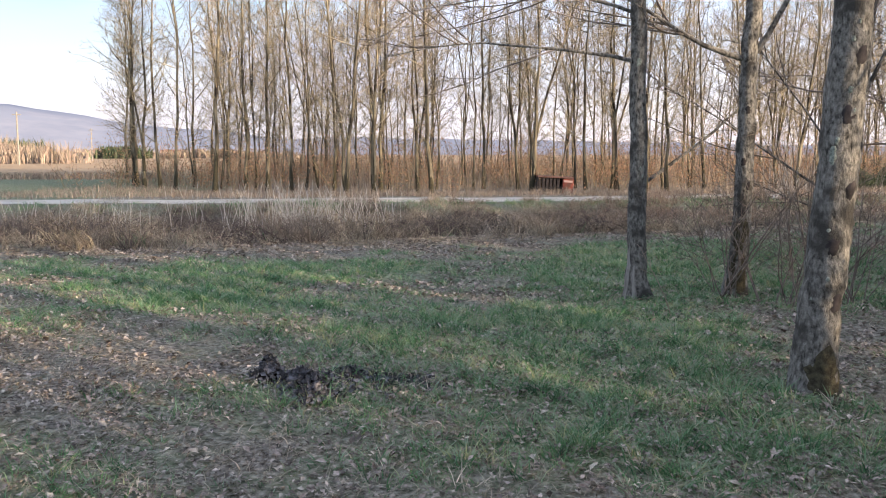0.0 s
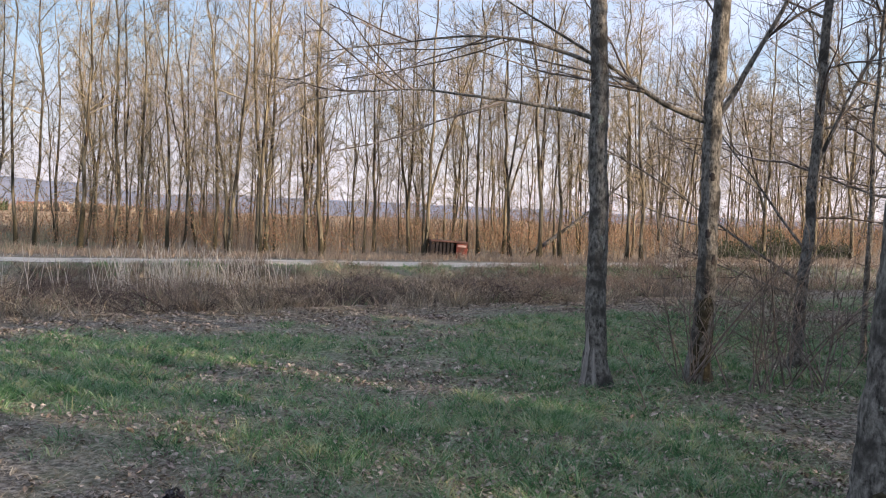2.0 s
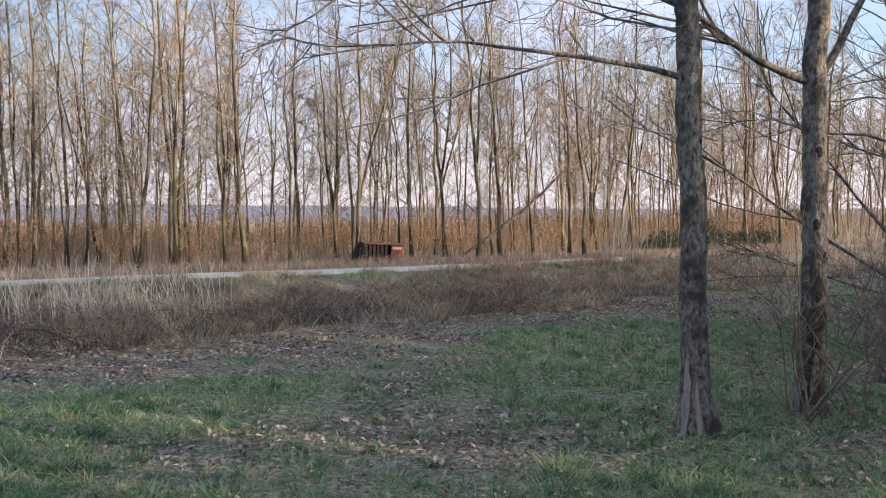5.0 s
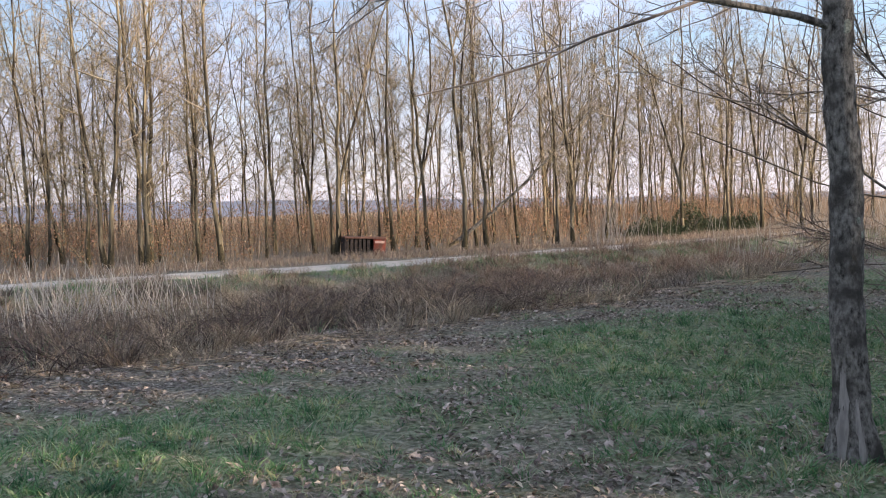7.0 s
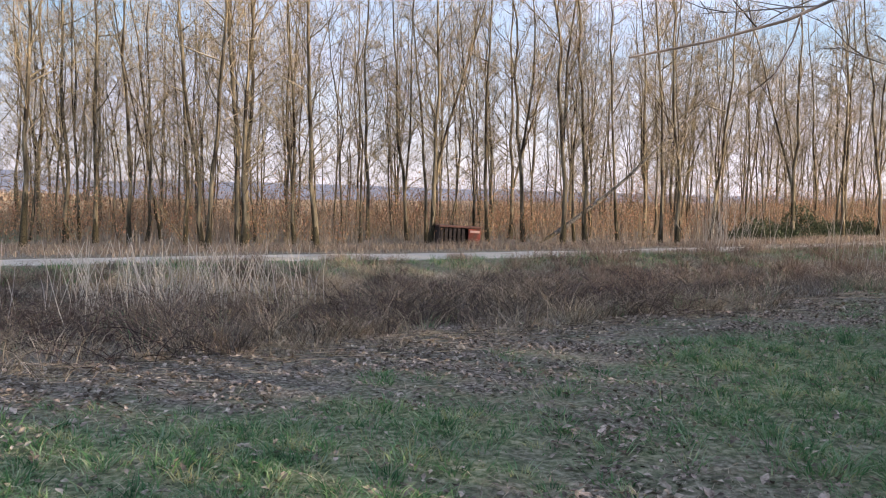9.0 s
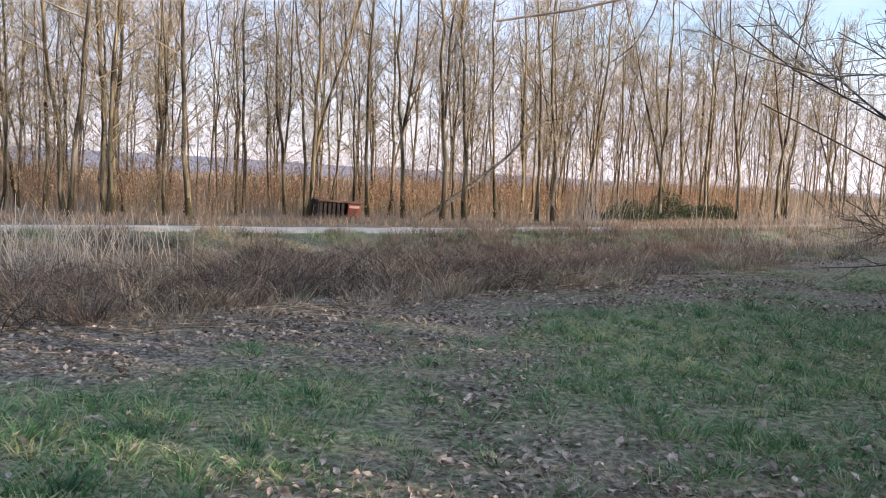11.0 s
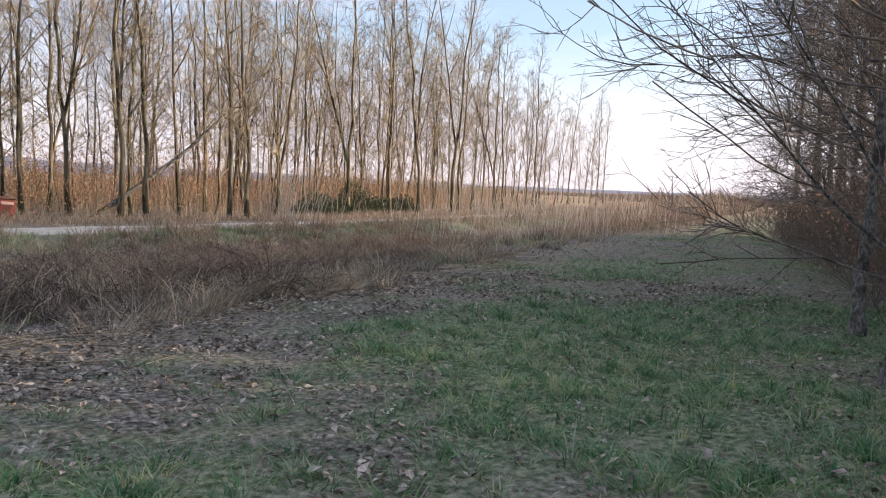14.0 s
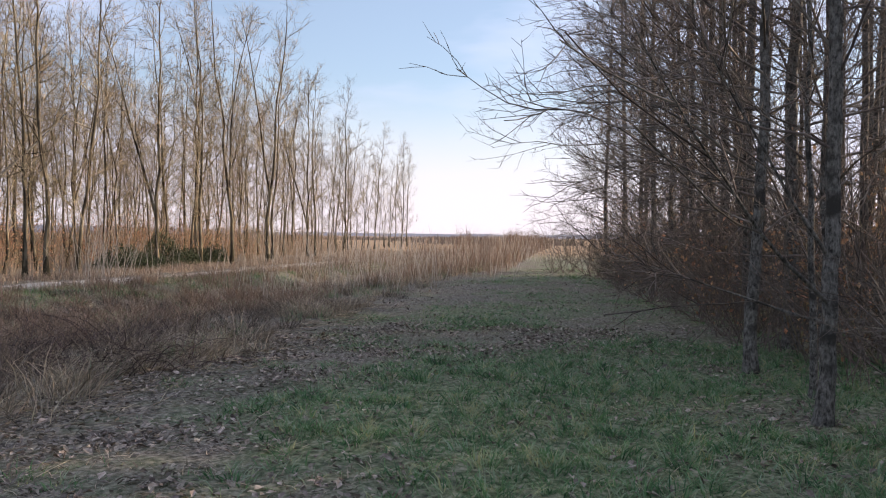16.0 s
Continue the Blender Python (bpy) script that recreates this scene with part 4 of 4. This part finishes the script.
    v, f = bunches(rng, x, y, np.where(near, rng.uniform(0.08, 0.2, len(x)), rng.uniform(0.12, 0.34, len(x))), 22, 0.09, (0.2, 1.2))
    stuff("bank_grass", v, f, GRASS_GREEN, "green grass tufts on the bank below the track", "grass")
    # stems at the brink that half hide the track
    x = rng.uniform(-8, 32, 1100)
    y = road_near(x) + rng.normal(0.0, 0.22, len(x))
    keep = field(x, y * 0, 1.2, 99) > np.interp(x, [-8, 0, 3, 10], [0.62, 0.5, 0.35, 0.25])
    v, f = bunches(rng, x[keep], y[keep], rng.uniform(0.12, 0.36, keep.sum()), 16, 0.08, (0.1, 0.9))
    stuff("brink_grass", v, f, STRAW, "thin dry grass along the brink of the track", "grass")
    # tall rough growth where the ditch runs off into the distance
    x = rng.uniform(20, 95, 15000)
    span = road_near(x) - foot(x)
    y = foot(x) + rng.uniform(-0.15, 1.0, len(x)) * span * np.interp(x, [20, 40, 95], [1.0, 1.25, 1.5])
    y = np.minimum(y, road_near(x) - 0.3)
    far = np.interp(x, [20, 32, 45, 95], [0.45, 0.75, 1.0, 1.15])
    v, f = blades(on_ground(x, y), far * rng.uniform(0.3, 2.4, len(x)) * (0.15 + 1.5 * field(x, y, 4.0, 101) ** 1.5), rng.uniform(0.4, 1.0, len(x)) * np.interp(x, [20, 45, 95], [0.012, 0.026, 0.05]), rng.uniform(0, 0.7, len(x)), rng)
    stuff("tall_weeds", v, f, WEED_RED, "tall reddish dead weeds where the ditch runs into the distance", "weeds")


weed_belt()


def bramble_and_straw():
    rng = np.random.default_rng(44)
    t, made = Tubes(), 0
    while made < 2600:
        x = rng.uniform(-12, 3.5)
        u = rng.uniform(0.02, 0.62) + 0.08 * math.sin(x * 2.1)
        y = float(foot(x) + u * (road_near(x) - foot(x)))
        if float(field(np.array([x]), np.array([y]), 1.7, 65)[0]) < rng.uniform(0.4, 0.62):
            continue
        made += 1
        a = rng.uniform(0, 2 * math.pi)
        k = rng.uniform(0.4, 1.3)
        t.add(bough(rng, (x, y, float(height(x, y)) - 0.02), (math.cos(a) * k, math.sin(a) * k, 1), rng.uniform(0.45, 1.1), 5, (math.cos(a) * 0.3, math.sin(a) * 0.3, -1.2), 0.14), (0.005, 0.0046, 0.004, 0.0036, 0.003, 0.002), 3)
    tagged(new("bramble", t.mesh("bramble", [BRAMBLE])), "dark reddish-brown tangled brambles along the ditch", "bramble", kind="stuff")
    t = Tubes()
    for _ in range(1500):
        x = rng.uniform(-9, 9)
        y = float(foot(x)) - abs(rng.normal(0, 0.7)) + 0.25
        a = rng.normal(0.3, 0.5)
        ln = rng.uniform(0.15, 0.6)
        p = np.array([(x + ln * f * math.cos(a), y + ln * f * math.sin(a), 0.0) for f in (0, 0.5, 1)])
        p[:, 2] = height(p[:, 0], p[:, 1]) + rng.uniform(0.005, 0.035)
        t.add(p, (0.0035, 0.003, 0.0022), 3)
    tagged(new("fallen_straw", t.mesh("fallen_straw", [GRASS_DRY])), "pale broken straw lying along the weeds", "straw", kind="stuff")


bramble_and_straw()


def reeds(name, cx, cy, sx, sy, count, h0, h1, seed, label):
    rng = np.random.default_rng(seed)
    t = Tubes()
    for _ in range(count):
        x, y = cx + rng.normal(0, sx), cy + rng.normal(0, sy)
        p = bough(rng, (x, y, float(height(x, y)) - 0.05), (rng.normal(0, 0.24), rng.normal(0, 0.16), 1), rng.uniform(h0, h1), 4, (rng.normal(0, 0.15), 0, -0.05), 0.035)
        t.add(p, np.linspace(0.0075, 0.004, 5), 3)
    tagged(new(name, t.mesh(name, [REED_PALE])), label, "reeds", kind="stuff")


reeds("reed_clump", -4.7, 18.2, 1.05, 0.7, 210, 0.75, 1.4, 71, "clump of pale dry reed stalks in the ditch")
reeds("reed_clump", -9.0, 16.4, 1.6, 0.9, 80, 0.6, 1.25, 72, "loose pale dry reed stalks in the ditch")
reeds("reed_clump", 9.2, 30.3, 0.7, 0.5, 70, 1.0, 2.1, 73, "pale dry reed stalks beside the track")
reeds("reed_clump", 15.5, 26.5, 2.2, 1.2, 200, 0.7, 1.5, 74, "pale dry stalks along the ditch")
reeds("reed_clump", 24.0, 33.0, 4.5, 1.4, 300, 0.9, 1.9, 75, "belt of pale dry stalks along the ditch")
reeds("reed_clump", 36.0, 39.0, 6.0, 3.0, 340, 1.0, 2.2, 76, "far belt of pale dry stalks")


def sward():
    rng = np.random.default_rng(47)

    def tufts(n, x0, x1, y0, y1, per, rad, mask_lo, mask_hi, green):
        x, y = rng.uniform(x0, x1, n), rng.uniform(y0, y1, n)
        t = turf_mask(x, y)
        d = foot(x) - y
        keep = (d > -0.3) & ((t if green else 1 - 0.6 * t) > rng.uniform(mask_lo, mask_hi, n))
        x, y, t = x[keep], y[keep], t[keep]
        n = len(x)
        size = rng.uniform(0.5, 1.25, n) * (0.65 + 0.5 * t) * np.where(rng.uniform(size=n) < 0.05, 1.5, 1.0)
        x, y, size = np.repeat(x, per), np.repeat(y, per), np.repeat(size, per)
        dx, dy = rng.normal(0, rad, len(x)), rng.normal(0, rad, len(x))
        return x + dx, y + dy, size, np.arctan2(dy, dx) + rng.normal(0, 0.5, len(x))

    # thin matted sward, then thick tussocks
    parts = [tufts(9000, -6, 6, 1.2, 9, 8, 0.05, 0.2, 0.95, True), tufts(8000, -8, 9, 7, 17, 8, 0.07, 0.3, 0.95, True), tufts(5000, 4, 30, 9, 30, 8, 0.1, 0.2, 0.9, True)]
    clumps = [tufts(1500, -6, 6, 1.2, 9, 40, 0.05, 0.25, 0.95, True), tufts(3000, -8, 9, 7, 16, 36, 0.06, 0.25, 0.95, True), tufts(1300, 4, 24, 9, 24, 28, 0.08, 0.25, 0.95, True)]
    clumps += [tufts(2200, -3.5, 4.5, 2.6, 7.5, 22, 0.045, 0.2, 0.95, True)]
    parts += [(cx, cy, cs * 1.45, ca) for cx, cy, cs, ca in clumps]
    x, y, s, a = (np.concatenate(q) for q in zip(*parts))
    n = len(x)
    v, f = blades(on_ground(x, y), s * rng.uniform(0.015, 0.075, n), rng.uniform(0.004, 0.009, n) * np.where(y > 7, 1.4, 1.0), rng.uniform(0.3, 2.2, n), rng, a)
    stuff("green_grass", v, f, GRASS_GREEN, "short green winter grass in uneven tufts", "grass")
    parts = [tufts(7000, -3.5, 4.5, 2.4, 6.5, 7, 0.07, 0.05, 1.0, False), tufts(9000, -6, 6, 1.2, 9, 7, 0.07, 0.1, 1.2, False), tufts(11000, -8, 9, 7, 17, 7, 0.1, 0.1, 1.2, False), tufts(4500, 5, 30, 9, 30, 6, 0.12, 0.2, 1.2, False)]
    x, y, s, a = (np.concatenate(q) for q in zip(*parts))
    n = len(x)
    v, f = blades(on_ground(x, y), s * rng.uniform(0.012, 0.07, n), rng.uniform(0.003, 0.008, n) * np.where(y > 11, 1.5, 1.0), rng.uniform(0.8, 5.0, n), rng, a)
    stuff("dry_grass", v, f, GRASS_DRY, "flattened straw-coloured grass among the green", "grass")
    # leaf litter: many small leaves, some broad ones
    n = 135000
    x, y = rng.uniform(-8, 9, n), 1.0 + 16 * rng.uniform(0, 1, n) ** 0.8
    t = turf_mask(x, y)
    keep = (foot(x) - y > -0.4) & (t < rng.uniform(0.1, 1.1, n)) & (field(x, y, 0.6, 17) > rng.uniform(0.25, 0.7, n))
    x, y = x[keep], y[keep]
    x3, y3 = rng.uniform(-4, 4.5, 26000), rng.uniform(2.4, 6.5, 26000)
    k3 = field(x3, y3, 0.5, 19) > rng.uniform(0.3, 0.65, len(x3))
    x, y = np.concatenate([x, x3[k3]]), np.concatenate([y, y3[k3]])
    x2, y2 = rng.uniform(4, 28, 16000), rng.uniform(9, 28, 16000)
    k2 = (foot(x2) - y2 > 0)
    x, y = np.concatenate([x, x2[k2]]), np.concatenate([y, y2[k2]])
    c = np.stack([x, y, height(x, y) + rng.uniform(0.008, 0.035, len(x))], 1)
    broad = np.where(rng.uniform(size=len(c)) < 0.1, 1.5, 1.0) * np.interp(c[:, 1], [3, 7], [0.75, 1.0])
    v, f = cards(c, rng.uniform(0.02, 0.05, len(c)) * np.where(c[:, 1] > 8, 1.2, 1.0) * broad, rng, 0.6)
    stuff("leaf_litter", v, f, LEAF_DEAD, "scattered curled dead leaves on the meadow", "leaves")


sward()


# ---- single things ----
def soil_heap():
    rng = np.random.default_rng(81)
    base = new("soil_heap")
    lumps = [(-0.42, 0.2, 0.11, 0.13), (-0.12, 0.05, 0.15, 0.07), (0.0, -0.24, 0.14, 0.07), (-0.2, 0.2, 0.1, 0.05), (0.3, 0.12, 0.28, 0.02), (0.62, 0.1, 0.2, 0.02), (0.12, 0.24, 0.17, 0.05)]
    for cx, cy, wide, tall in lumps:
        if tall < 0.03:
            continue
        bm = bmesh.new()
        n = 18
        grid = {}
        for i in range(n):
            for j in range(n):
                a, b = i / (n - 1) * 2 - 1, j / (n - 1) * 2 - 1
                e = max(0.0, 1 - (a * a + b * b) * 1.1)
                k = float(field(np.array([a * wide + cx]), np.array([b * wide + cy]), 0.07, 83)[0])
                grid[i, j] = bm.verts.new((cx + a * wide, cy + b * wide * 0.8, -0.04 + (0.03 + tall * (0.05 + 0.9 * k)) * min(1, e * 1.6)))
        for i in range(n - 1):
            for j in range(n - 1):
                bm.faces.new((grid[i, j], grid[i + 1, j], grid[i + 1, j + 1], grid[i, j + 1]))
        bm_part("clod", bm, SOIL, base)
    c = []
    for cx, cy, wide, tall in lumps:
        m = int((430 if tall > 0.03 else 170) * wide / 0.2)
        x, y = rng.normal(0, wide * 0.55, m), rng.normal(0, wide * 0.45, m)
        c.append(np.stack([cx + x, cy + y, 0.01 + tall * 0.9 * np.exp(-(x * x + y * y) / (wide * wide * 0.5)) * rng.uniform(0.6, 1.25, m) + rng.uniform(0, 0.03, m)], 1))
    c = np.concatenate(c)
    v, f = cards(c, rng.uniform(0.02, 0.055, len(c)), rng, 0.15)
    part("litter", quick_mesh("litter", v, f, [LEAF_BLACK]), base, "blackened rotting leaves")
    tagged(base, "low clumps of dark soil and blackened rotting leaves", "soil heap")
    base.matrix_basis = pose(-0.12, 4.4, float(height(-0.12, 4.4)), 0, 0, 4)


SOIL = material("soil", (0.012, 0.01, 0.009), (0.05, 0.042, 0.036), 20, 0.97, 0.9)
LEAF_BLACK = material("leaf_black", (0.015, 0.015, 0.018), (0.19, 0.18, 0.19), 9, 0.45, 0, island=0.7)
soil_heap()


def dry_stalk():
    rng = np.random.default_rng(91)
    base = new("dry_stalk")
    t = Tubes()
    path = bough(rng, (0, 0, -0.03), (-0.22, 0, 1), 0.75, 7, (-0.25, 0, -0.1), 0.06)
    t.add(path, np.linspace(0.006, 0.003, 8), 5)
    part("stem", t.mesh("stem", [STRAW]), base)
    for k in (0.6, 0.72, 0.82, 0.9, 0.97):
        b = Tubes()
        q, d = at_path(path, k)
        b.add(bough(rng, q, side_way(rng, d, rng.uniform(0.5, 1.0)), 0.16, 3, (0, 0, -0.4), 0.15), (0.003, 0.0026, 0.0022, 0.0015), 4)
        part("shoot", b.mesh("shoot", [STRAW]), base)
    tagged(base, "pale dry weed stalk leaning in the grass", "weed")
    base.matrix_basis = pose(2.39, 7.32, float(height(2.39, 7.32)))


dry_stalk()


def box_bm(sx, sy, sz, x, y, z, bevel=0.01):
    bm = bmesh.new()
    bmesh.ops.create_cube(bm, size=1.0, matrix=Matrix.Translation((x, y, z)) @ Matrix.Diagonal((sx, sy, sz, 1)))
    if bevel:
        bmesh.ops.bevel(bm, geom=list(bm.edges), offset=bevel, segments=1, affect="EDGES")
    return bm


def old_box():
    """A dark open-fronted box with a rust-red frame and end, about 1.4 m wide."""
    base = new("old_crate")
    w, d, h = 1.38, 0.75, 0.64
    bm_part("back_panel", box_bm(w, 0.03, h - 0.08, 0, d / 2, h / 2, 0.006), BOX_DARK, base)
    bm_part("floor_panel", box_bm(w, d, 0.04, 0, 0, 0.06, 0.006), BOX_DARK, base)
    bm_part("top_rail", box_bm(w + 0.06, d + 0.04, 0.07, 0, 0, h, 0.015), BOX_RAIL, base, "weathered brown top")
    for k in range(6):
        bm_part("slat", box_bm(0.1, 0.025, h - 0.12, -w / 2 + 0.08 + k * 0.145, -d / 2, h / 2, 0.006), BOX_DARK, base)
    bm_part("end_panel", box_bm(0.42, 0.05, h - 0.06, w / 2 - 0.2, -d / 2 - 0.02, h / 2 - 0.02, 0.01), BOX_RED, base, "faded red panel")
    bm_part("side_panel", box_bm(0.04, d, h - 0.06, w / 2, 0, h / 2, 0.008), BOX_RED, base)
    bm_part("side_panel", box_bm(0.04, d, h - 0.06, -w / 2, 0, h / 2, 0.008), BOX_DARK, base)
    bm_part("stripe", box_bm(0.34, 0.02, 0.08, w / 2 - 0.2, -d / 2 - 0.053, h - 0.14, 0.006), BOX_PALE, base, "pale strip")
    tagged(base, "old dark slatted crate with a faded red end under the trees", "crate")
    base.matrix_basis = pose(0.72, 32.3, float(height(0.72, 32.3)) + 0.02, 0, 3, 8)


old_box()


def fallen_trunk():
    rng = np.random.default_rng(95)
    base = new("leaning_trunk")
    t = Tubes()
    a = np.array((4.3, 33.6, 0.35))
    d = np.array((0.84, 0.12, 0.5))
    path = bough(rng, a, d, 7.6, 9, (0, 0, 0.06), 0.035)
    t.add(path, np.linspace(0.085, 0.02, 10), 7)
    part("trunk", t.mesh("trunk", [BARK_GREY]), base)
    for k in range(9):
        b = Tubes()
        q, dd = at_path(path, rng.uniform(0.3, 1))
        b.add(bough(rng, q, side_way(rng, dd, rng.uniform(0.4, 1.0)), rng.uniform(0.8, 1.8), 4, (0, 0, 0.2), 0.12), np.linspace(0.02, 0.006, 5), 4)
        part("branch", b.mesh("branch", [BARK_POPLAR]), base)
    b = Tubes()
    b.add(bough(rng, (4.3, 33.6, 0.35), (-0.6, 0, -0.28), 0.9, 3, (0, 0, -0.2), 0.05), (0.075, 0.06, 0.05, 0.03), 6)
    part("butt", b.mesh("butt", [BARK_POPLAR]), base)
    tagged(base, "broken bare trunk leaning across between standing trees", "tree")


fallen_trunk()


def evergreen(x, y, wide, tall, seed):
    rng = np.random.default_rng(seed)
    base = new("evergreen_bush")
    n = 4200
    a, rr = rng.uniform(0, 2 * math.pi, n), np.sqrt(rng.uniform(0, 1, n))
    px, py = rr * np.cos(a) * wide, rr * np.sin(a) * wide * 0.5
    top = tall * (0.1 + 1.5 * field(px + x, py + y, 0.9, seed) ** 1.4) * np.sqrt(np.clip(1 - rr ** 2 * 0.85, 0, 1))
    c = np.stack([px, py, top * rng.uniform(0.05, 1, n) ** 0.6], 1)
    v, f = cards(c, rng.uniform(0.04, 0.09, n), rng)
    part("foliage", quick_mesh("foliage", v, f, [EVERGREEN]), base)
    for _ in range(12):
        t = Tubes()
        t.add(bough(rng, (rng.normal(0, wide * 0.3), rng.normal(0, 0.2), -0.05), (rng.normal(0, 0.5), rng.normal(0, 0.4), 1), tall * 0.9, 4, (0, 0, 0), 0.15), np.linspace(0.02, 0.006, 5), 4)
        part("stem", t.mesh("stem", [TWIG_DARK]), base)
    tagged(base, "low dark evergreen bush under the trees", "bush", "evergreen bushes")
    base.matrix_basis = pose(x, y, float(height(x, y)), 0, 0, 25)


evergreen(13.6, 37.2, 1.8, 1.35, 401)
evergreen(16.4, 38.9, 1.7, 1.6, 402)
evergreen(19.3, 40.9, 1.5, 1.3, 403)


# ---- far country ----
def far_hills():
    azs = np.linspace(-100, 100, 140)
    crest = np.interp(azs, [-100, -60, -48, -40, -36, -31, -26, -20, -10, 0, 15, 40, 60, 100], [110, 150, 165, 175, 150, 105, 85, 60, 50, 45, 30, 12, 10, 14])
    crest = crest + (field(azs, azs * 0, 6.0, 7) - 0.5) * 40 * np.clip(crest / 120, 0.15, 1) + (field(azs, azs * 0, 1.6, 9) - 0.5) * 14 * np.clip(crest / 120, 0.1, 1)
    v = []
    for k, (dist, s) in enumerate([(2100, 0.0), (2350, 0.45), (2600, 0.82), (2800, 1.0), (3300, 0.0)]):
        a = np.radians(azs)
        v.append(np.stack([dist * np.sin(a), dist * np.cos(a), crest * s - (6 if s == 0 else 0) + (field(azs, azs * 0 + k, 2.5, k) - 0.5) * 16 * s], 1))
    v = np.stack(v, 1).reshape(-1, 3)
    i = np.arange(len(azs) - 1)[:, None] * 5
    j = np.arange(4)[None, :]
    f = np.stack([i + j, i + j + 1, i + j + 6, i + j + 5], 2).reshape(-1, 4)
    tagged(new("backdrop", quick_mesh("backdrop", v, f, [HILL_HAZED], True)), "far wooded hills in haze-tinted blue-grey", "hills", kind="structure")


far_hills()


def hedge(name, pts, wide, tall, count, mat, seed, label, leaf=(0.25, 0.6)):
    rng = np.random.default_rng(seed)
    pts = np.array(pts, float)
    t = rng.uniform(0, 1, count) * (len(pts) - 1)
    k = np.minimum(t.astype(int), len(pts) - 2)
    p = pts[k] + (pts[k + 1] - pts[k]) * (t - k)[:, None]
    off = rng.normal(0, wide, (count, 2))
    h = tall * (0.35 + 0.9 * field(p[:, 0], p[:, 1], wide * 2.5, seed)) * rng.uniform(0.25, 1, count)
    c = np.stack([p[:, 0] + off[:, 0], p[:, 1] + off[:, 1], np.zeros(count)], 1)
    v, f = blades(c, h, rng.uniform(leaf[0], leaf[1], count), rng.uniform(0, 0.7, count), rng)
    stuff(name, v, f, mat, label, "hedge")


hedge("far_hedge", [(-140, 118), (-112, 132), (-88, 128)], 3.5, 6.0, 9000, FAR_WOOD_HAZED, 501, "brown leafless hedge at the edge of the field", (0.12, 0.3))
hedge("far_hedge", [(-260, 260), (-190, 300), (-120, 330)], 6, 4.5, 6000, FAR_WOOD_HAZED, 502, "far line of bare brown trees", (0.6, 1.4))
hedge("far_trees", [(-215, 262), (-196, 270)], 5, 9, 3000, EVERGREEN, 503, "far dark green trees", (0.5, 1.0))
hedge("far_trees", [(-168, 280), (-160, 284)], 3, 7, 900, EVERGREEN, 504, "far dark green trees", (0.6, 1.2))
hedge("far_hedge", [(120, 95), (200, 180), (140, 320)], 7, 2.2, 9000, FAR_WOOD_HAZED, 505, "low brown scrub along the far field", (0.2, 0.5))
hedge("mound_scrub", [(-42, 46), (-34, 47), (-25, 48)], 1.5, 0.5, 5000, STRAW, 506, "low brown scrub on the field's edge", (0.03, 0.08))


hedge("far_thicket", [(-15, 64), (15, 68), (45, 84), (80, 108)], 5.0, 3.4, 5200, STRAW, 507, "pale brown thicket behind the plantation", (0.03, 0.09))


def far_house(x, y, wide, seed):
    base = new("farm_house")
    bm_part("wall", box_bm(wide, 8, 4.5, 0, 0, 2.25, 0), HOUSE_WHITE, base)
    bm = bmesh.new()
    a = [bm.verts.new(c) for c in ((-wide / 2 - 0.4, -4.4, 4.5), (wide / 2 + 0.4, -4.4, 4.5), (wide / 2 + 0.4, 4.4, 4.5), (-wide / 2 - 0.4, 4.4, 4.5), (-wide / 2 - 0.4, 0, 6.6), (wide / 2 + 0.4, 0, 6.6))]
    for q in ((0, 1, 5, 4), (2, 3, 4, 5), (0, 4, 3), (1, 2, 5), (0, 3, 2, 1)):
        bm.faces.new([a[i] for i in q])
    bm_part("roof", bm, HOUSE_ROOF, base)
    for k in range(int(wide / 3)):
        bm_part("window", box_bm(1.0, 0.12, 1.3, -wide / 2 + 1.8 + k * 3, -4.02, 2.4, 0), WINDOW_DARK, base)
    tagged(base, "far white farm house with a red roof", "house", "far houses")
    base.matrix_basis = pose(x, y, 0, 0, 0, 25) @ Matrix.Scale(0.55, 4)


far_house(-168, 330, 18, 1)
far_house(-150, 345, 12, 2)
far_house(-205, 335, 10, 3)


def pole(x, y, tall):
    base = new("utility_pole")
    t = Tubes()
    t.add([(0, 0, -0.2), (0, 0, tall * 0.5), (0.03, 0, tall)], (0.14, 0.12, 0.09), 8)
    part("post", t.mesh("post", [POLE_GREY]), base)
    bm_part("crossarm", box_bm(1.4, 0.1, 0.12, 0, 0, tall - 0.4, 0.01), POLE_GREY, base)
    tagged(base, "far wooden utility pole in the field", "pole", "utility poles")
    base.matrix_basis = pose(x, y, 0)


pole(-76, 105, 7.5)
pole(-118, 190, 8)
